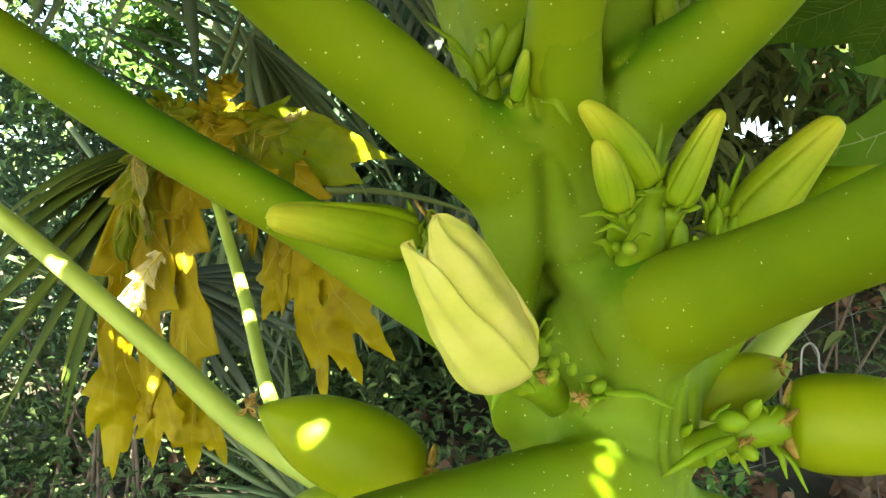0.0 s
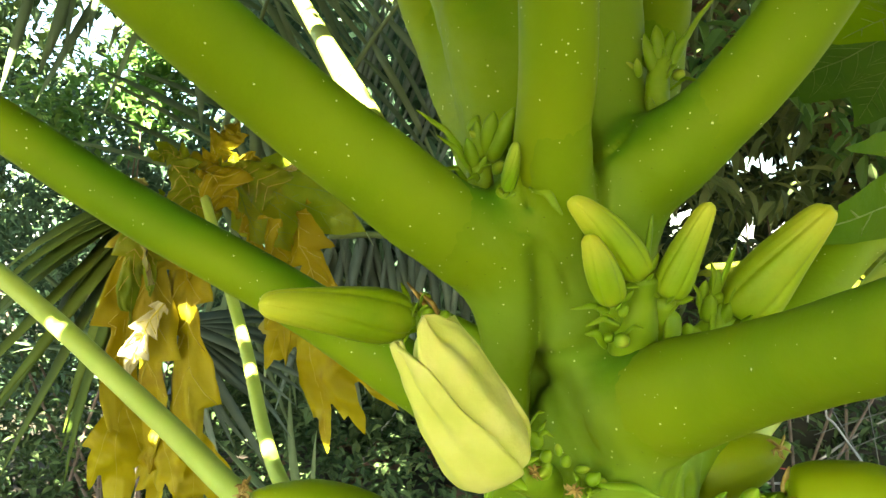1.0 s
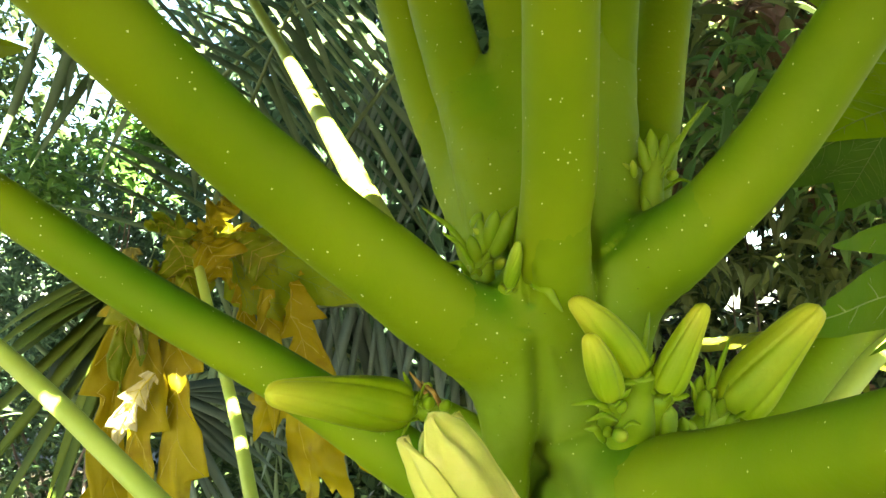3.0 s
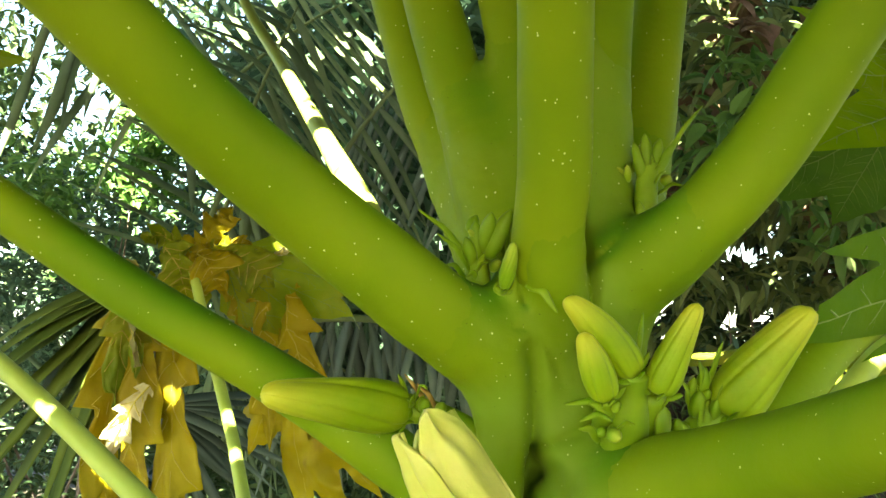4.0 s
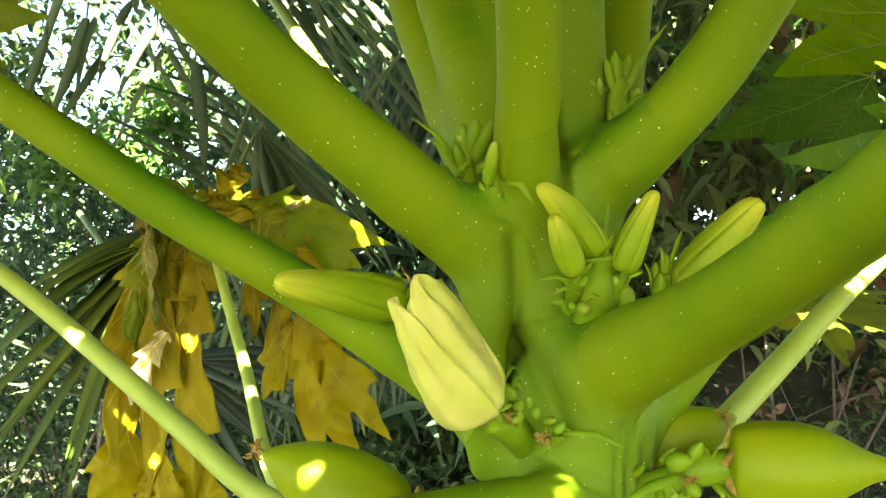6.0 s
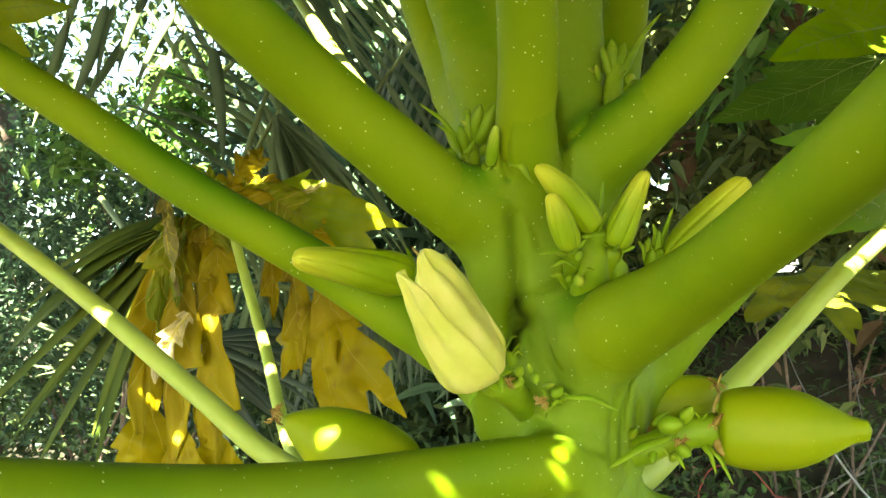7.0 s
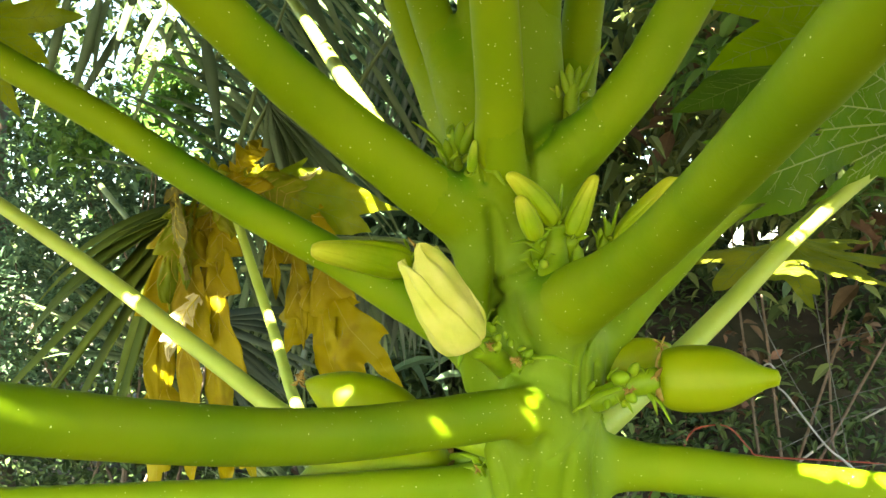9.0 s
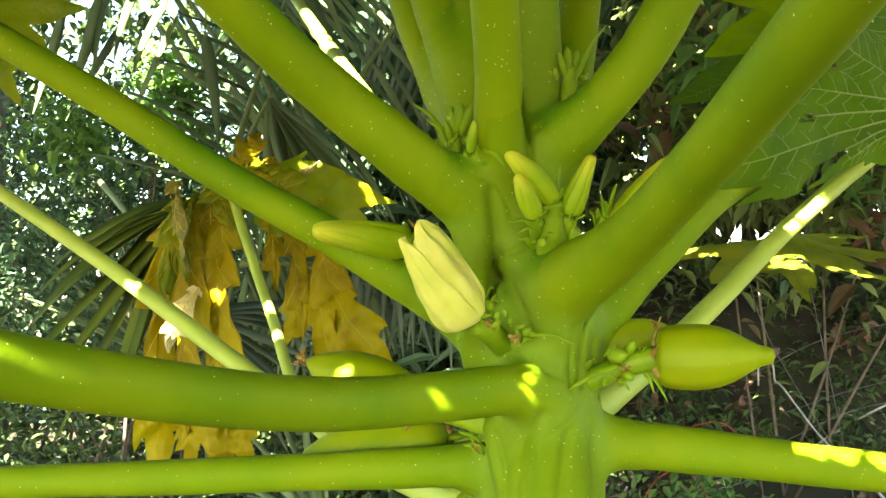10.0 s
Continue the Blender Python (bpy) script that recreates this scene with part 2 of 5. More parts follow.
def turned(profile, length, m, lobes=0, depth=0.0, twist=0.0, segs=30, rows=26, bend=0.0, bm=None):
    """A body round the y axis of m: profile gives the radius at 0..1; lobes are overlapping petal seams that wind round it."""
    bm = bm or bmesh.new()
    way = bm.verts.layers.float.get("along") or bm.verts.layers.float.new("along")
    rings = []
    for i in range(rows + 1):
        s = i / rows
        r = np.interp(s, [p[0] for p in profile], [p[1] for p in profile])
        ring = []
        for k in range(segs):
            th = 2 * math.pi * k / segs
            rr = r
            if lobes:
                ph = ((th + twist * s) * lobes / (2 * math.pi)) % 1.0
                rr *= 1 + depth * (ph - 0.5) - depth * 1.1 * math.exp(-(min(ph, 1 - ph) / 0.09) ** 2) - 0.35 * depth * math.exp(-((ph - 0.55) / 0.06) ** 2)
            q = Vector((rr * math.cos(th) + bend * s * s, s * length, rr * math.sin(th)))
            v = bm.verts.new(m @ q)
            v[way] = s
            ring.append(v)
        rings.append(ring)
    for a, b in zip(rings, rings[1:]):
        for k in range(segs):
            bm.faces.new((a[k], a[(k + 1) % segs], b[(k + 1) % segs], b[k]))
    bm.faces.new(rings[0][::-1])
    bm.faces.new(rings[-1])
    return bm


def round_profile(knots, n=40):
    k = spline([(a, b) for a, b in knots], 8)
    return [(float(a), max(1e-4, float(b))) for a, b in k]


def thing(name, place, label, category, group="", kind=""):
    ob = new(name)
    ob.location = place
    return tagged(ob, label, category, group, kind)


# ---- ground ----
bm = bmesh.new()
bmesh.ops.create_grid(bm, x_segments=180, y_segments=180, size=1)
for v in bm.verts:
    x, y = (60 * c * abs(c) ** 1.2 for c in v.co.xy)
    v.co.x, v.co.y = x, y
    v.co.z = 0.05 * noise.noise(v.co * 1.3) + 0.02 * noise.noise(v.co * 5) if v.co.length < 8 else 0
    # an earth bank rises on the right, well behind the plant
    rise = lambda a: 0 if a < 0 else (1 if a > 1 else a * a * (3 - 2 * a))
    v.co.z += 0.78 * rise((y - 2.7) / 1.3) * rise((x + 0.1) / 0.7)
tagged(link("ground", bm, SOIL), "dark earth with leaf litter under the trees", "ground", kind="structure")

# ---- papaya plant ----
papaya = thing("papaya_tree", (0.05, 0.30, 0.0), "young green papaya tree with flowers and small fruits", "tree")
TRUNK = [(0.047, 0.304, -0.05, 0.046), (0.047, 0.304, 0.25, 0.040), (0.050, 0.302, 0.52, 0.0330), (0.053, 0.302, 0.68, 0.0282), (0.050, 0.300, 0.7425, 0.0262),
         (0.048, 0.298, 0.780, 0.0242), (0.046, 0.295, 0.8174, 0.0216), (0.045, 0.292, 0.849, 0.0190), (0.045, 0.290, 0.881, 0.0160),
         (0.046, 0.290, 0.919, 0.0120), (0.047, 0.290, 0.97, 0.007)]
PETIOLES = [
    # upper left, broad
    [(0.0420, 0.292, 0.8040, 0.0185), (0.0250, 0.273, 0.8200, 0.0165), (0.0062, 0.258, 0.8293, 0.0137), (-0.0143, 0.242, 0.8445, 0.0122), (-0.0355, 0.226, 0.8609, 0.0112), (-0.0537, 0.205, 0.876, 0.0104), (-0.0715, 0.185, 0.8931, 0.0098), (-0.094, 0.16, 0.914, 0.0093), (-0.16, 0.09, 0.975, 0.009)],
    # middle left
    [(0.0460, 0.297, 0.7440, 0.0180), (0.0200, 0.298, 0.7650, 0.0135), (-0.0035, 0.305, 0.7793, 0.0110), (-0.0475, 0.312, 0.8076, 0.0095), (-0.101, 0.305, 0.8394, 0.0088), (-0.153, 0.298, 0.8745, 0.008), (-0.2032, 0.29, 0.9062, 0.0075), (-0.2536, 0.285, 0.9363, 0.0072), (-0.40, 0.27, 1.02, 0.007)],
    # lower left, thin, going back
    [(0.0425, 0.305, 0.68, 0.0095), (-0.0741, 0.4, 0.7072, 0.0065), (-0.1428, 0.462, 0.7405, 0.0063), (-0.2451, 0.535, 0.8005, 0.0061), (-0.3602, 0.595, 0.8678, 0.0059), (-0.4572, 0.64, 0.9251, 0.0059)],
    # stalk of the yellow leaf
    [(0.04, 0.315, 0.665, 0.009), (-0.0338, 0.43, 0.6642, 0.0058), (-0.1106, 0.6, 0.679, 0.0054), (-0.1646, 0.745, 0.7496, 0.0053), (-0.2035, 0.825, 0.8186, 0.0051), (-0.2285, 0.87, 0.8711, 0.005), (-0.2481, 0.9, 0.9199, 0.0048)],
    # upper left, thin, behind
    [(0.037, 0.3, 0.8, 0.011), (-0.0026, 0.33, 0.8379, 0.0068), (-0.0416, 0.44, 0.9048, 0.0062), (-0.0849, 0.62, 0.9831, 0.0061), (-0.1464, 0.82, 1.0925, 0.0059), (-0.2035, 0.95, 1.1905, 0.0058), (-0.29, 1.12, 1.36, 0.0056)],
    # right, broad, coming near
    [(0.045, 0.300, 0.754, 0.0210), (0.0485, 0.276, 0.770, 0.0195), (0.06, 0.25, 0.782, 0.0165), (0.074, 0.215, 0.7945, 0.012), (0.0805, 0.17, 0.8065, 0.0098), (0.0835, 0.12, 0.819, 0.0088), (0.0845, 0.065, 0.832, 0.008), (0.086, 0, 0.848, 0.0076), (0.088, -0.08, 0.868, 0.0074)],
    # right, upper
    [(0.0460, 0.291, 0.8230, 0.0170), (0.0560, 0.276, 0.8420, 0.0145), (0.0686, 0.264, 0.8520, 0.0130), (0.0824, 0.255, 0.8645, 0.0114), (0.0971, 0.248, 0.8832, 0.011), (0.1119, 0.238, 0.9086, 0.0106), (0.1282, 0.225, 0.9358, 0.01), (0.17, 0.19, 1.005, 0.0095)],
    # right, behind the broad one, bears the leaf with holes
    [(0.058, 0.298, 0.7427, 0.016), (0.0895, 0.303, 0.7726, 0.0118), (0.1180, 0.312, 0.8000, 0.0108), (0.1500, 0.330, 0.8260, 0.0100), (0.1900, 0.357, 0.8440, 0.0092), (0.2500, 0.390, 0.8660, 0.0080), (0.3134, 0.424, 0.8840, 0.0060)],
    # right, thin, going back
    [(0.0484, 0.3, 0.7022, 0.012), (0.0941, 0.355, 0.7172, 0.0085), (0.1476, 0.43, 0.7384, 0.0076), (0.1985, 0.475, 0.7705, 0.0072), (0.2641, 0.52, 0.8184, 0.0068), (0.3545, 0.575, 0.8765, 0.0066), (0.4517, 0.62, 0.9371, 0.0064)],
    # left, level, coming near
    [(0.0540, 0.297, 0.7200, 0.0165), (0.0510, 0.271, 0.7300, 0.0150), (0.0425, 0.254, 0.7355, 0.0122), (0.0293, 0.24, 0.7387, 0.0106), (0.0028, 0.212, 0.7402, 0.0098), (-0.0303, 0.165, 0.7453, 0.009), (-0.0543, 0.116, 0.7546, 0.0081), (-0.0782, 0.064, 0.7676, 0.0073), (-0.0902, 0.03, 0.777, 0.007), (-0.125, -0.07, 0.805, 0.007)],
    # lowest left
    [(0.0560, 0.306, 0.6800, 0.0180), (0.0360, 0.304, 0.6900, 0.0145), (0.0171, 0.302, 0.6948, 0.0112), (-0.0457, 0.3, 0.6944, 0.0092), (-0.1293, 0.305, 0.6922, 0.0085), (-0.2148, 0.31, 0.6908, 0.008), (-0.2915, 0.32, 0.6882, 0.0076)],
    # lowest right
    [(0.0460, 0.308, 0.6980, 0.0200), (0.0680, 0.303, 0.7035, 0.0160), (0.0882, 0.3, 0.7042, 0.0128), (0.1311, 0.298, 0.6992, 0.0108), (0.1711, 0.297, 0.6935, 0.0101), (0.2158, 0.296, 0.6878, 0.0095), (0.2645, 0.296, 0.6828, 0.009), (0.34, 0.298, 0.676, 0.0085)],
    # middle, upright
    [(0.0400, 0.290, 0.8140, 0.0165), (0.0345, 0.269, 0.8350, 0.0142), (0.0324, 0.25, 0.8538, 0.0112), (0.0326, 0.238, 0.8686, 0.0102), (0.0308, 0.222, 0.8901, 0.0098), (0.0287, 0.205, 0.9113, 0.0094), (0.0252, 0.185, 0.9367, 0.009), (0.016, 0.14, 0.995, 0.0085)],
    # upright cluster behind
    [(0.0290, 0.300, 0.8400, 0.0150), (0.0101, 0.312, 0.8809, 0.0115), (-0.0005, 0.318, 0.9081, 0.0105), (-0.0108, 0.325, 0.9423, 0.01), (-0.0212, 0.333, 0.981, 0.0095), (-0.04, 0.345, 1.05, 0.009)],
    [(0.0320, 0.287, 0.8480, 0.0150), (0.0169, 0.29, 0.8873, 0.0122), (0.0082, 0.296, 0.9106, 0.0105), (0.0001, 0.302, 0.9402, 0.01), (-0.0084, 0.31, 0.9772, 0.0095), (-0.025, 0.325, 1.05, 0.009)],
    [(0.0370, 0.286, 0.8600, 0.0125), (0.0287, 0.288, 0.9052, 0.0085), (0.0235, 0.29, 0.9355, 0.0078), (0.0165, 0.295, 0.9702, 0.0074), (0.004, 0.30, 1.03, 0.007)],
    [(0.0500, 0.286, 0.8450, 0.0140), (0.0545, 0.286, 0.888, 0.0105), (0.0567, 0.288, 0.9178, 0.0092), (0.0595, 0.29, 0.9507, 0.0088), (0.064, 0.295, 1.02, 0.008)],
    [(0.0580, 0.300, 0.8400, 0.0145), (0.0748, 0.312, 0.8904, 0.011), (0.0811, 0.318, 0.926, 0.0102), (0.0877, 0.325, 0.963, 0.0098), (0.10, 0.34, 1.03, 0.009)],
]

# ribs that run down the stem below the leaf bases
RIBS = [[(0.021, 0.270, 0.820, 0.0100), (0.0215, 0.2700, 0.806, 0.0085), (0.0215, 0.270, 0.792, 0.0075), (0.0205, 0.272, 0.777, 0.0062), (0.0190, 0.278, 0.763, 0.0052), (0.020, 0.284, 0.745, 0.004)],
        [(0.0570, 0.262, 0.777, 0.0145), (0.0530, 0.265, 0.762, 0.0130), (0.0500, 0.269, 0.745, 0.0125), (0.0500, 0.272, 0.725, 0.0125)],
        [(0.044, 0.262, 0.738, 0.0120), (0.050, 0.265, 0.724, 0.0130), (0.0535, 0.272, 0.705, 0.0150), (0.053, 0.282, 0.680, 0.0170), (0.052, 0.292, 0.65, 0.018)],
        [(0.040, 0.284, 0.812, 0.0120), (0.0415, 0.2735, 0.796, 0.0115), (0.0430, 0.2710, 0.780, 0.0125), (0.045, 0.274, 0.765, 0.0130), (0.047, 0.282, 0.750, 0.0120)],
        [(0.050, 0.270, 0.838, 0.0060), (0.047, 0.267, 0.822, 0.0050), (0.044, 0.268, 0.806, 0.0036)],
        [(0.0690, 0.279, 0.770, 0.0040), (0.0675, 0.274, 0.758, 0.0036), (0.0660, 0.273, 0.742, 0.0034), (0.0655, 0.275, 0.724, 0.0030)],
        [(0.074, 0.286, 0.766, 0.0050), (0.0735, 0.281, 0.750, 0.0040), (0.072, 0.280, 0.734, 0.0035)],
        [(0.040, 0.274, 0.724, 0.0050), (0.043, 0.272, 0.708, 0.0042), (0.044, 0.274, 0.690, 0.0036)],
        [(0.030, 0.280, 0.716, 0.0060), (0.032, 0.277, 0.700, 0.0045), (0.036, 0.276, 0.680, 0.003)],
        [(0.058, 0.272, 0.712, 0.0046), (0.060, 0.272, 0.690, 0.0040), (0.061, 0.276, 0.665, 0.003)]]
# furrows in the front of the stem, between the leaf bases and round their scars: width, depth, then (x, z) points
FURROWS = [(0.0024, 0.0036, [(0.0285, 0.822), (0.0300, 0.805), (0.0300, 0.790), (0.0285, 0.775)]),
           (0.0010, 0.0018, [(0.0305, 0.794), (0.039, 0.797), (0.047, 0.802), (0.052, 0.808)]),
           (0.0042, 0.0052, [(0.0340, 0.786), (0.0390, 0.775), (0.0440, 0.764)]),
           (0.0009, 0.0012, [(0.026, 0.756), (0.039, 0.752), (0.048, 0.746), (0.059, 0.741)]),
           (0.0012, 0.0022, [(0.0690, 0.766), (0.0672, 0.752), (0.0665, 0.737)]),
           (0.0012, 0.0018, [(0.0625, 0.764), (0.0615, 0.752), (0.0612, 0.737)]),
           (0.0015, 0.0020, [(0.0745, 0.755), (0.0730, 0.738)]),
           (0.0026, 0.0026, [(0.047, 0.727), (0.043, 0.710), (0.041, 0.690), (0.041, 0.66)]),
           (0.0022, 0.0024, [(0.059, 0.719), (0.056, 0.700), (0.055, 0.67)]),
           (0.0009, 0.0012, [(0.069, 0.731), (0.058, 0.722), (0.048, 0.716)]),
           (0.0012, 0.0014, [(0.030, 0.715), (0.033, 0.700), (0.032, 0.68)]),
           (0.0009, 0.0012, [(0.046, 0.848), (0.053, 0.853), (0.0575, 0.860)]),
           (0.0018, 0.0034, [(0.0470, 0.832), (0.0465, 0.843), (0.0452, 0.856), (0.0440, 0.870)]),
           (0.0016, 0.0030, [(0.0265, 0.836), (0.0240, 0.849), (0.0225, 0.862)]),
           (0.0008, 0.0010, [(0.024, 0.829), (0.030, 0.827), (0.036, 0.818), (0.038, 0.812)])]


def base_rows(pet, length=0.072):
    """The swollen first stretch of a leaf stalk."""
    p = spline(pet, 10)
    seg = np.linalg.norm(np.diff(p[:, :3], axis=0), axis=1).cumsum()
    n = int(np.searchsorted(seg, length))
    return [tuple(r[:3]) + (r[3] * (1.11 - 0.19 * (k / n) ** 1.2),) for k, r in enumerate(p[: n + 1])][::3]


class Swelling:
    """Rounded limbs that grow into one another, as one closed skin over a grid of cells."""

    def __init__(self, low, high, cell):
        self.low, self.cell = np.array(low), cell
        self.count = np.ceil((np.array(high) - self.low) / cell).astype(int) + 1
        self.axes = [self.low[i] + cell * np.arange(self.count[i]) for i in range(3)]
        self.total = np.full(self.count, 1e-12, np.float32)
        self.kinds = {k: np.full(self.count, 0.03, np.float32) for k in ("stem", "stalk")}

    def near(self, rows, margin):
        """Distance to a chain of tapered capsules, in the box round it."""
        r = np.array(rows)
        lo, hi = (r[:, :3] - r[:, 3:]).min(0) - margin, (r[:, :3] + r[:, 3:]).max(0) + margin
        i0 = np.clip(((lo - self.low) / self.cell).astype(int), 0, self.count - 1)
        i1 = np.clip(((hi - self.low) / self.cell).astype(int) + 2, 1, self.count)
        box = tuple(slice(a, b) for a, b in zip(i0, i1))
        x, y, z = np.meshgrid(*[self.axes[i][box[i]].astype(np.float32) for i in range(3)], indexing="ij")
        best = np.full(x.shape, 1.0, np.float32)
        for a, b in zip(r, r[1:]):
            d = b[:3] - a[:3]
            u = ((x - a[0]) * d[0] + (y - a[1]) * d[1] + (z - a[2]) * d[2]) / max(1e-12, d @ d)
            u = np.clip(u, 0, 1)
            w = np.sqrt((x - a[0] - u * d[0]) ** 2 + (y - a[1] - u * d[1]) ** 2 + (z - a[2] - u * d[2]) ** 2) - (a[3] + (b[3] - a[3]) * u)
            best = np.minimum(best, w)
        return box, best

    def add(self, rows, kind, soft=0.0038):
        box, d = self.near(rows, 5 * soft)
        e = np.exp(np.clip(-d / soft, -30, 30))
        self.total[box] += e
        self.kinds[kind][box] = np.minimum(self.kinds[kind][box], d)

    def skin(self, furrows, soft=0.0038):
        f = -soft * np.log(self.total)
        for rows in furrows:
            wide, deep, line = rows
            x, z = np.meshgrid(self.axes[0], self.axes[2], indexing="ij")
            d = np.full(x.shape, 1.0)
            line = spline(line, 6)
            for a, b in zip(line, line[1:]):
                e = b - a
                u = np.clip(((x - a[0]) * e[0] + (z - a[1]) * e[1]) / (e @ e), 0, 1)
                d = np.minimum(d, np.hypot(x - a[0] - u * e[0], z - a[1] - u * e[1]))
            cut = deep * np.exp(-(d / wide) ** 2)
            front = np.clip((0.290 - self.axes[1]) / 0.01, 0, 1)
            f += (cut[:, None, :] * front[None, :, None]).astype(np.float32)
        for i in range(3):
            for end in (0, -1):
                cut = [slice(None)] * 3
                cut[i] = end
                f[tuple(cut)] = 0.01
        inside = f < 0
        n = self.count - 1
        corner = [(i, j, k) for i in (0, 1) for j in (0, 1) for k in (0, 1)]
        part_of = lambda a, c: a[c[0]:c[0] + n[0], c[1]:c[1] + n[1], c[2]:c[2] + n[2]]
        total = sum(part_of(inside, c).astype(np.int8) for c in corner)
        cells = np.argwhere((total > 0) & (total < 8))
        number = np.full(n, -1, np.int64)
        number[tuple(cells.T)] = np.arange(len(cells))
        place, hits = np.zeros((len(cells), 3)), np.zeros(len(cells))
        for a in corner:
            for axis in range(3):
                if a[axis]:
                    continue
                b = list(a)
                b[axis] = 1
                fa, fb = f[tuple((cells + a).T)], f[tuple((cells + b).T)]
                cross = (fa < 0) != (fb < 0)
                u = np.where(cross, fa / np.where(cross, fa - fb, 1), 0)
                q = np.array(a, float) + u[:, None] * (np.array(b) - np.array(a))
                place[cross] += q[cross]
                hits[cross] += 1
        verts = self.low + (cells + place / hits[:, None]) * self.cell
        faces = []
        for axis in range(3):
            o1, o2 = [(axis + 1) % 3, (axis + 2) % 3]
            e = np.argwhere(inside.take(range(n[axis]), axis) != inside.take(range(1, n[axis] + 1), axis))
            e = e[(e[:, o1] > 0) & (e[:, o2] > 0) & (e[:, o1] < n[o1]) & (e[:, o2] < n[o2])]
            flip = inside[tuple(e.T)]
            s1, s2 = np.eye(3, dtype=int)[o1], np.eye(3, dtype=int)[o2]
            quad = np.stack([number[tuple((e - d).T)] for d in (s1 + s2, s2, 0 * s1, s1)], 1)
            quad[~flip] = quad[~flip][:, ::-1]
            faces.append(quad)
        lead = (self.kinds["stem"] - self.kinds["stalk"])[tuple(cells.T)]
        return verts, np.concatenate(faces), 1 / (1 + np.exp(lead / 0.005))


stem = Swelling((-0.052, 0.188, 0.600), (0.146, 0.372, 0.975), 0.0013)
stem.add([tuple(r) for r in spline(TRUNK, 4) if r[2] > 0.58], "stem")
for rows in RIBS:
    stem.add(spline(rows, 4), "stem")
for rows in PETIOLES:
    stem.add(base_rows(rows), "stalk")
verts, faces, share = stem.skin(FURROWS)
me = bpy.data.meshes.new("trunk")
low = len(verts)
rows = [(x, y, z, r) for x, y, z, r in spline(TRUNK, 6) if z < 0.615]
lower = []
for x, y, z, r in rows:
    for k in range(40):
        th = 2 * math.pi * k / 40
        q = 1 + 0.03 * noise.noise(Vector((math.cos(th), math.sin(th), z * 20)) * 1.5)
        lower.append((x + r * q * math.cos(th), y + r * q * math.sin(th), z))
tiles = [(low + 40 * i + k, low + 40 * i + (k + 1) % 40, low + 40 * i + 40 + (k + 1) % 40, low + 40 * i + 40 + k) for i in range(len(rows) - 1) for k in range(40)]
me.from_pydata(verts.tolist() + lower, [], faces.tolist() + tiles)
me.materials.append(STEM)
me.polygons.foreach_set("use_smooth", [True] * len(me.polygons))
own = np.concatenate([share, np.ones(len(lower))]).astype(np.float32)
me.attributes.new("stem", "FLOAT", "POINT").data.foreach_set("value", own)
me.attributes.new("joint", "FLOAT", "POINT").data.foreach_set("value", 4 * own * (1 - own))
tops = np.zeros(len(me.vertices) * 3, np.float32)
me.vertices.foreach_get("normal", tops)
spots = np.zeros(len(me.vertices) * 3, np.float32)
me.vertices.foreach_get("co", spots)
# greener where the stem faces up, light from above mixed with pigment; fades lower down
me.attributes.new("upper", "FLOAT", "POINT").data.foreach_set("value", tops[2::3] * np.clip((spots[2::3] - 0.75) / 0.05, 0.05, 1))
ob = new("trunk", me)
ob.parent = papaya
ob.matrix_parent_inverse = Matrix.Translation(-papaya.location)
ob["label"] = "pale green scarred papaya stem"
sm = ob.modifiers.new("soften", "SMOOTH")
sm.factor, sm.iterations = 0.5, 3
for size, depth in ((0.011, 0.0012), (0.004, 0.0004)):
    tex = bpy.data.textures.new("lumps", "CLOUDS")
    tex.noise_scale, tex.noise_depth = size, 2
    dm = ob.modifiers.new("lumps", "DISPLACE")
    dm.texture, dm.strength, dm.mid_level = tex, depth, 0.5

for i, rows in enumerate(PETIOLES):
    bm = bmesh.new()
    p = spline(rows, 10)
    seg = np.linalg.norm(np.diff(p[:, :3], axis=0), axis=1).cumsum()
    n = int(np.searchsorted(seg, 0.048))
    # the painted top light is weaker on the low and near petioles
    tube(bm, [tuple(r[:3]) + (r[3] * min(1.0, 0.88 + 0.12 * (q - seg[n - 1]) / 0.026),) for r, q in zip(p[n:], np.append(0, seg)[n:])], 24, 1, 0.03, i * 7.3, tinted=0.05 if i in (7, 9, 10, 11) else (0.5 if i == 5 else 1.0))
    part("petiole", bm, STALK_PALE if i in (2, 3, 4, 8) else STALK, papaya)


def sepal(bm, base, tip, width, bulge=0.002):
    """A small fleshy pointed leaflet."""
    base, tip = Vector(base), Vector(tip)
    mid = (base + tip) / 2 + Vector((0, -bulge, bulge))
    tube(bm, [(*base, width * 0.6), (*((base + mid) / 2), width), (*mid, width * 0.95), (*((mid + tip) / 2), width * 0.7), (*tip, width * 0.2)], 8, 3, flat=0.45)


def bud_knob(bm, base, tip, radius):
    """A small closed flower bud."""
    base, tip = Vector(base), Vector(tip)
    m = basis(base, tip - base)
    turned(round_profile([(0, 0.45 * radius), (0.15, 0.85 * radius), (0.45, radius), (0.8, 0.7 * radius), (1, 0.1 * radius)]), (tip - base).length, m, segs=12, rows=10, bm=bm)


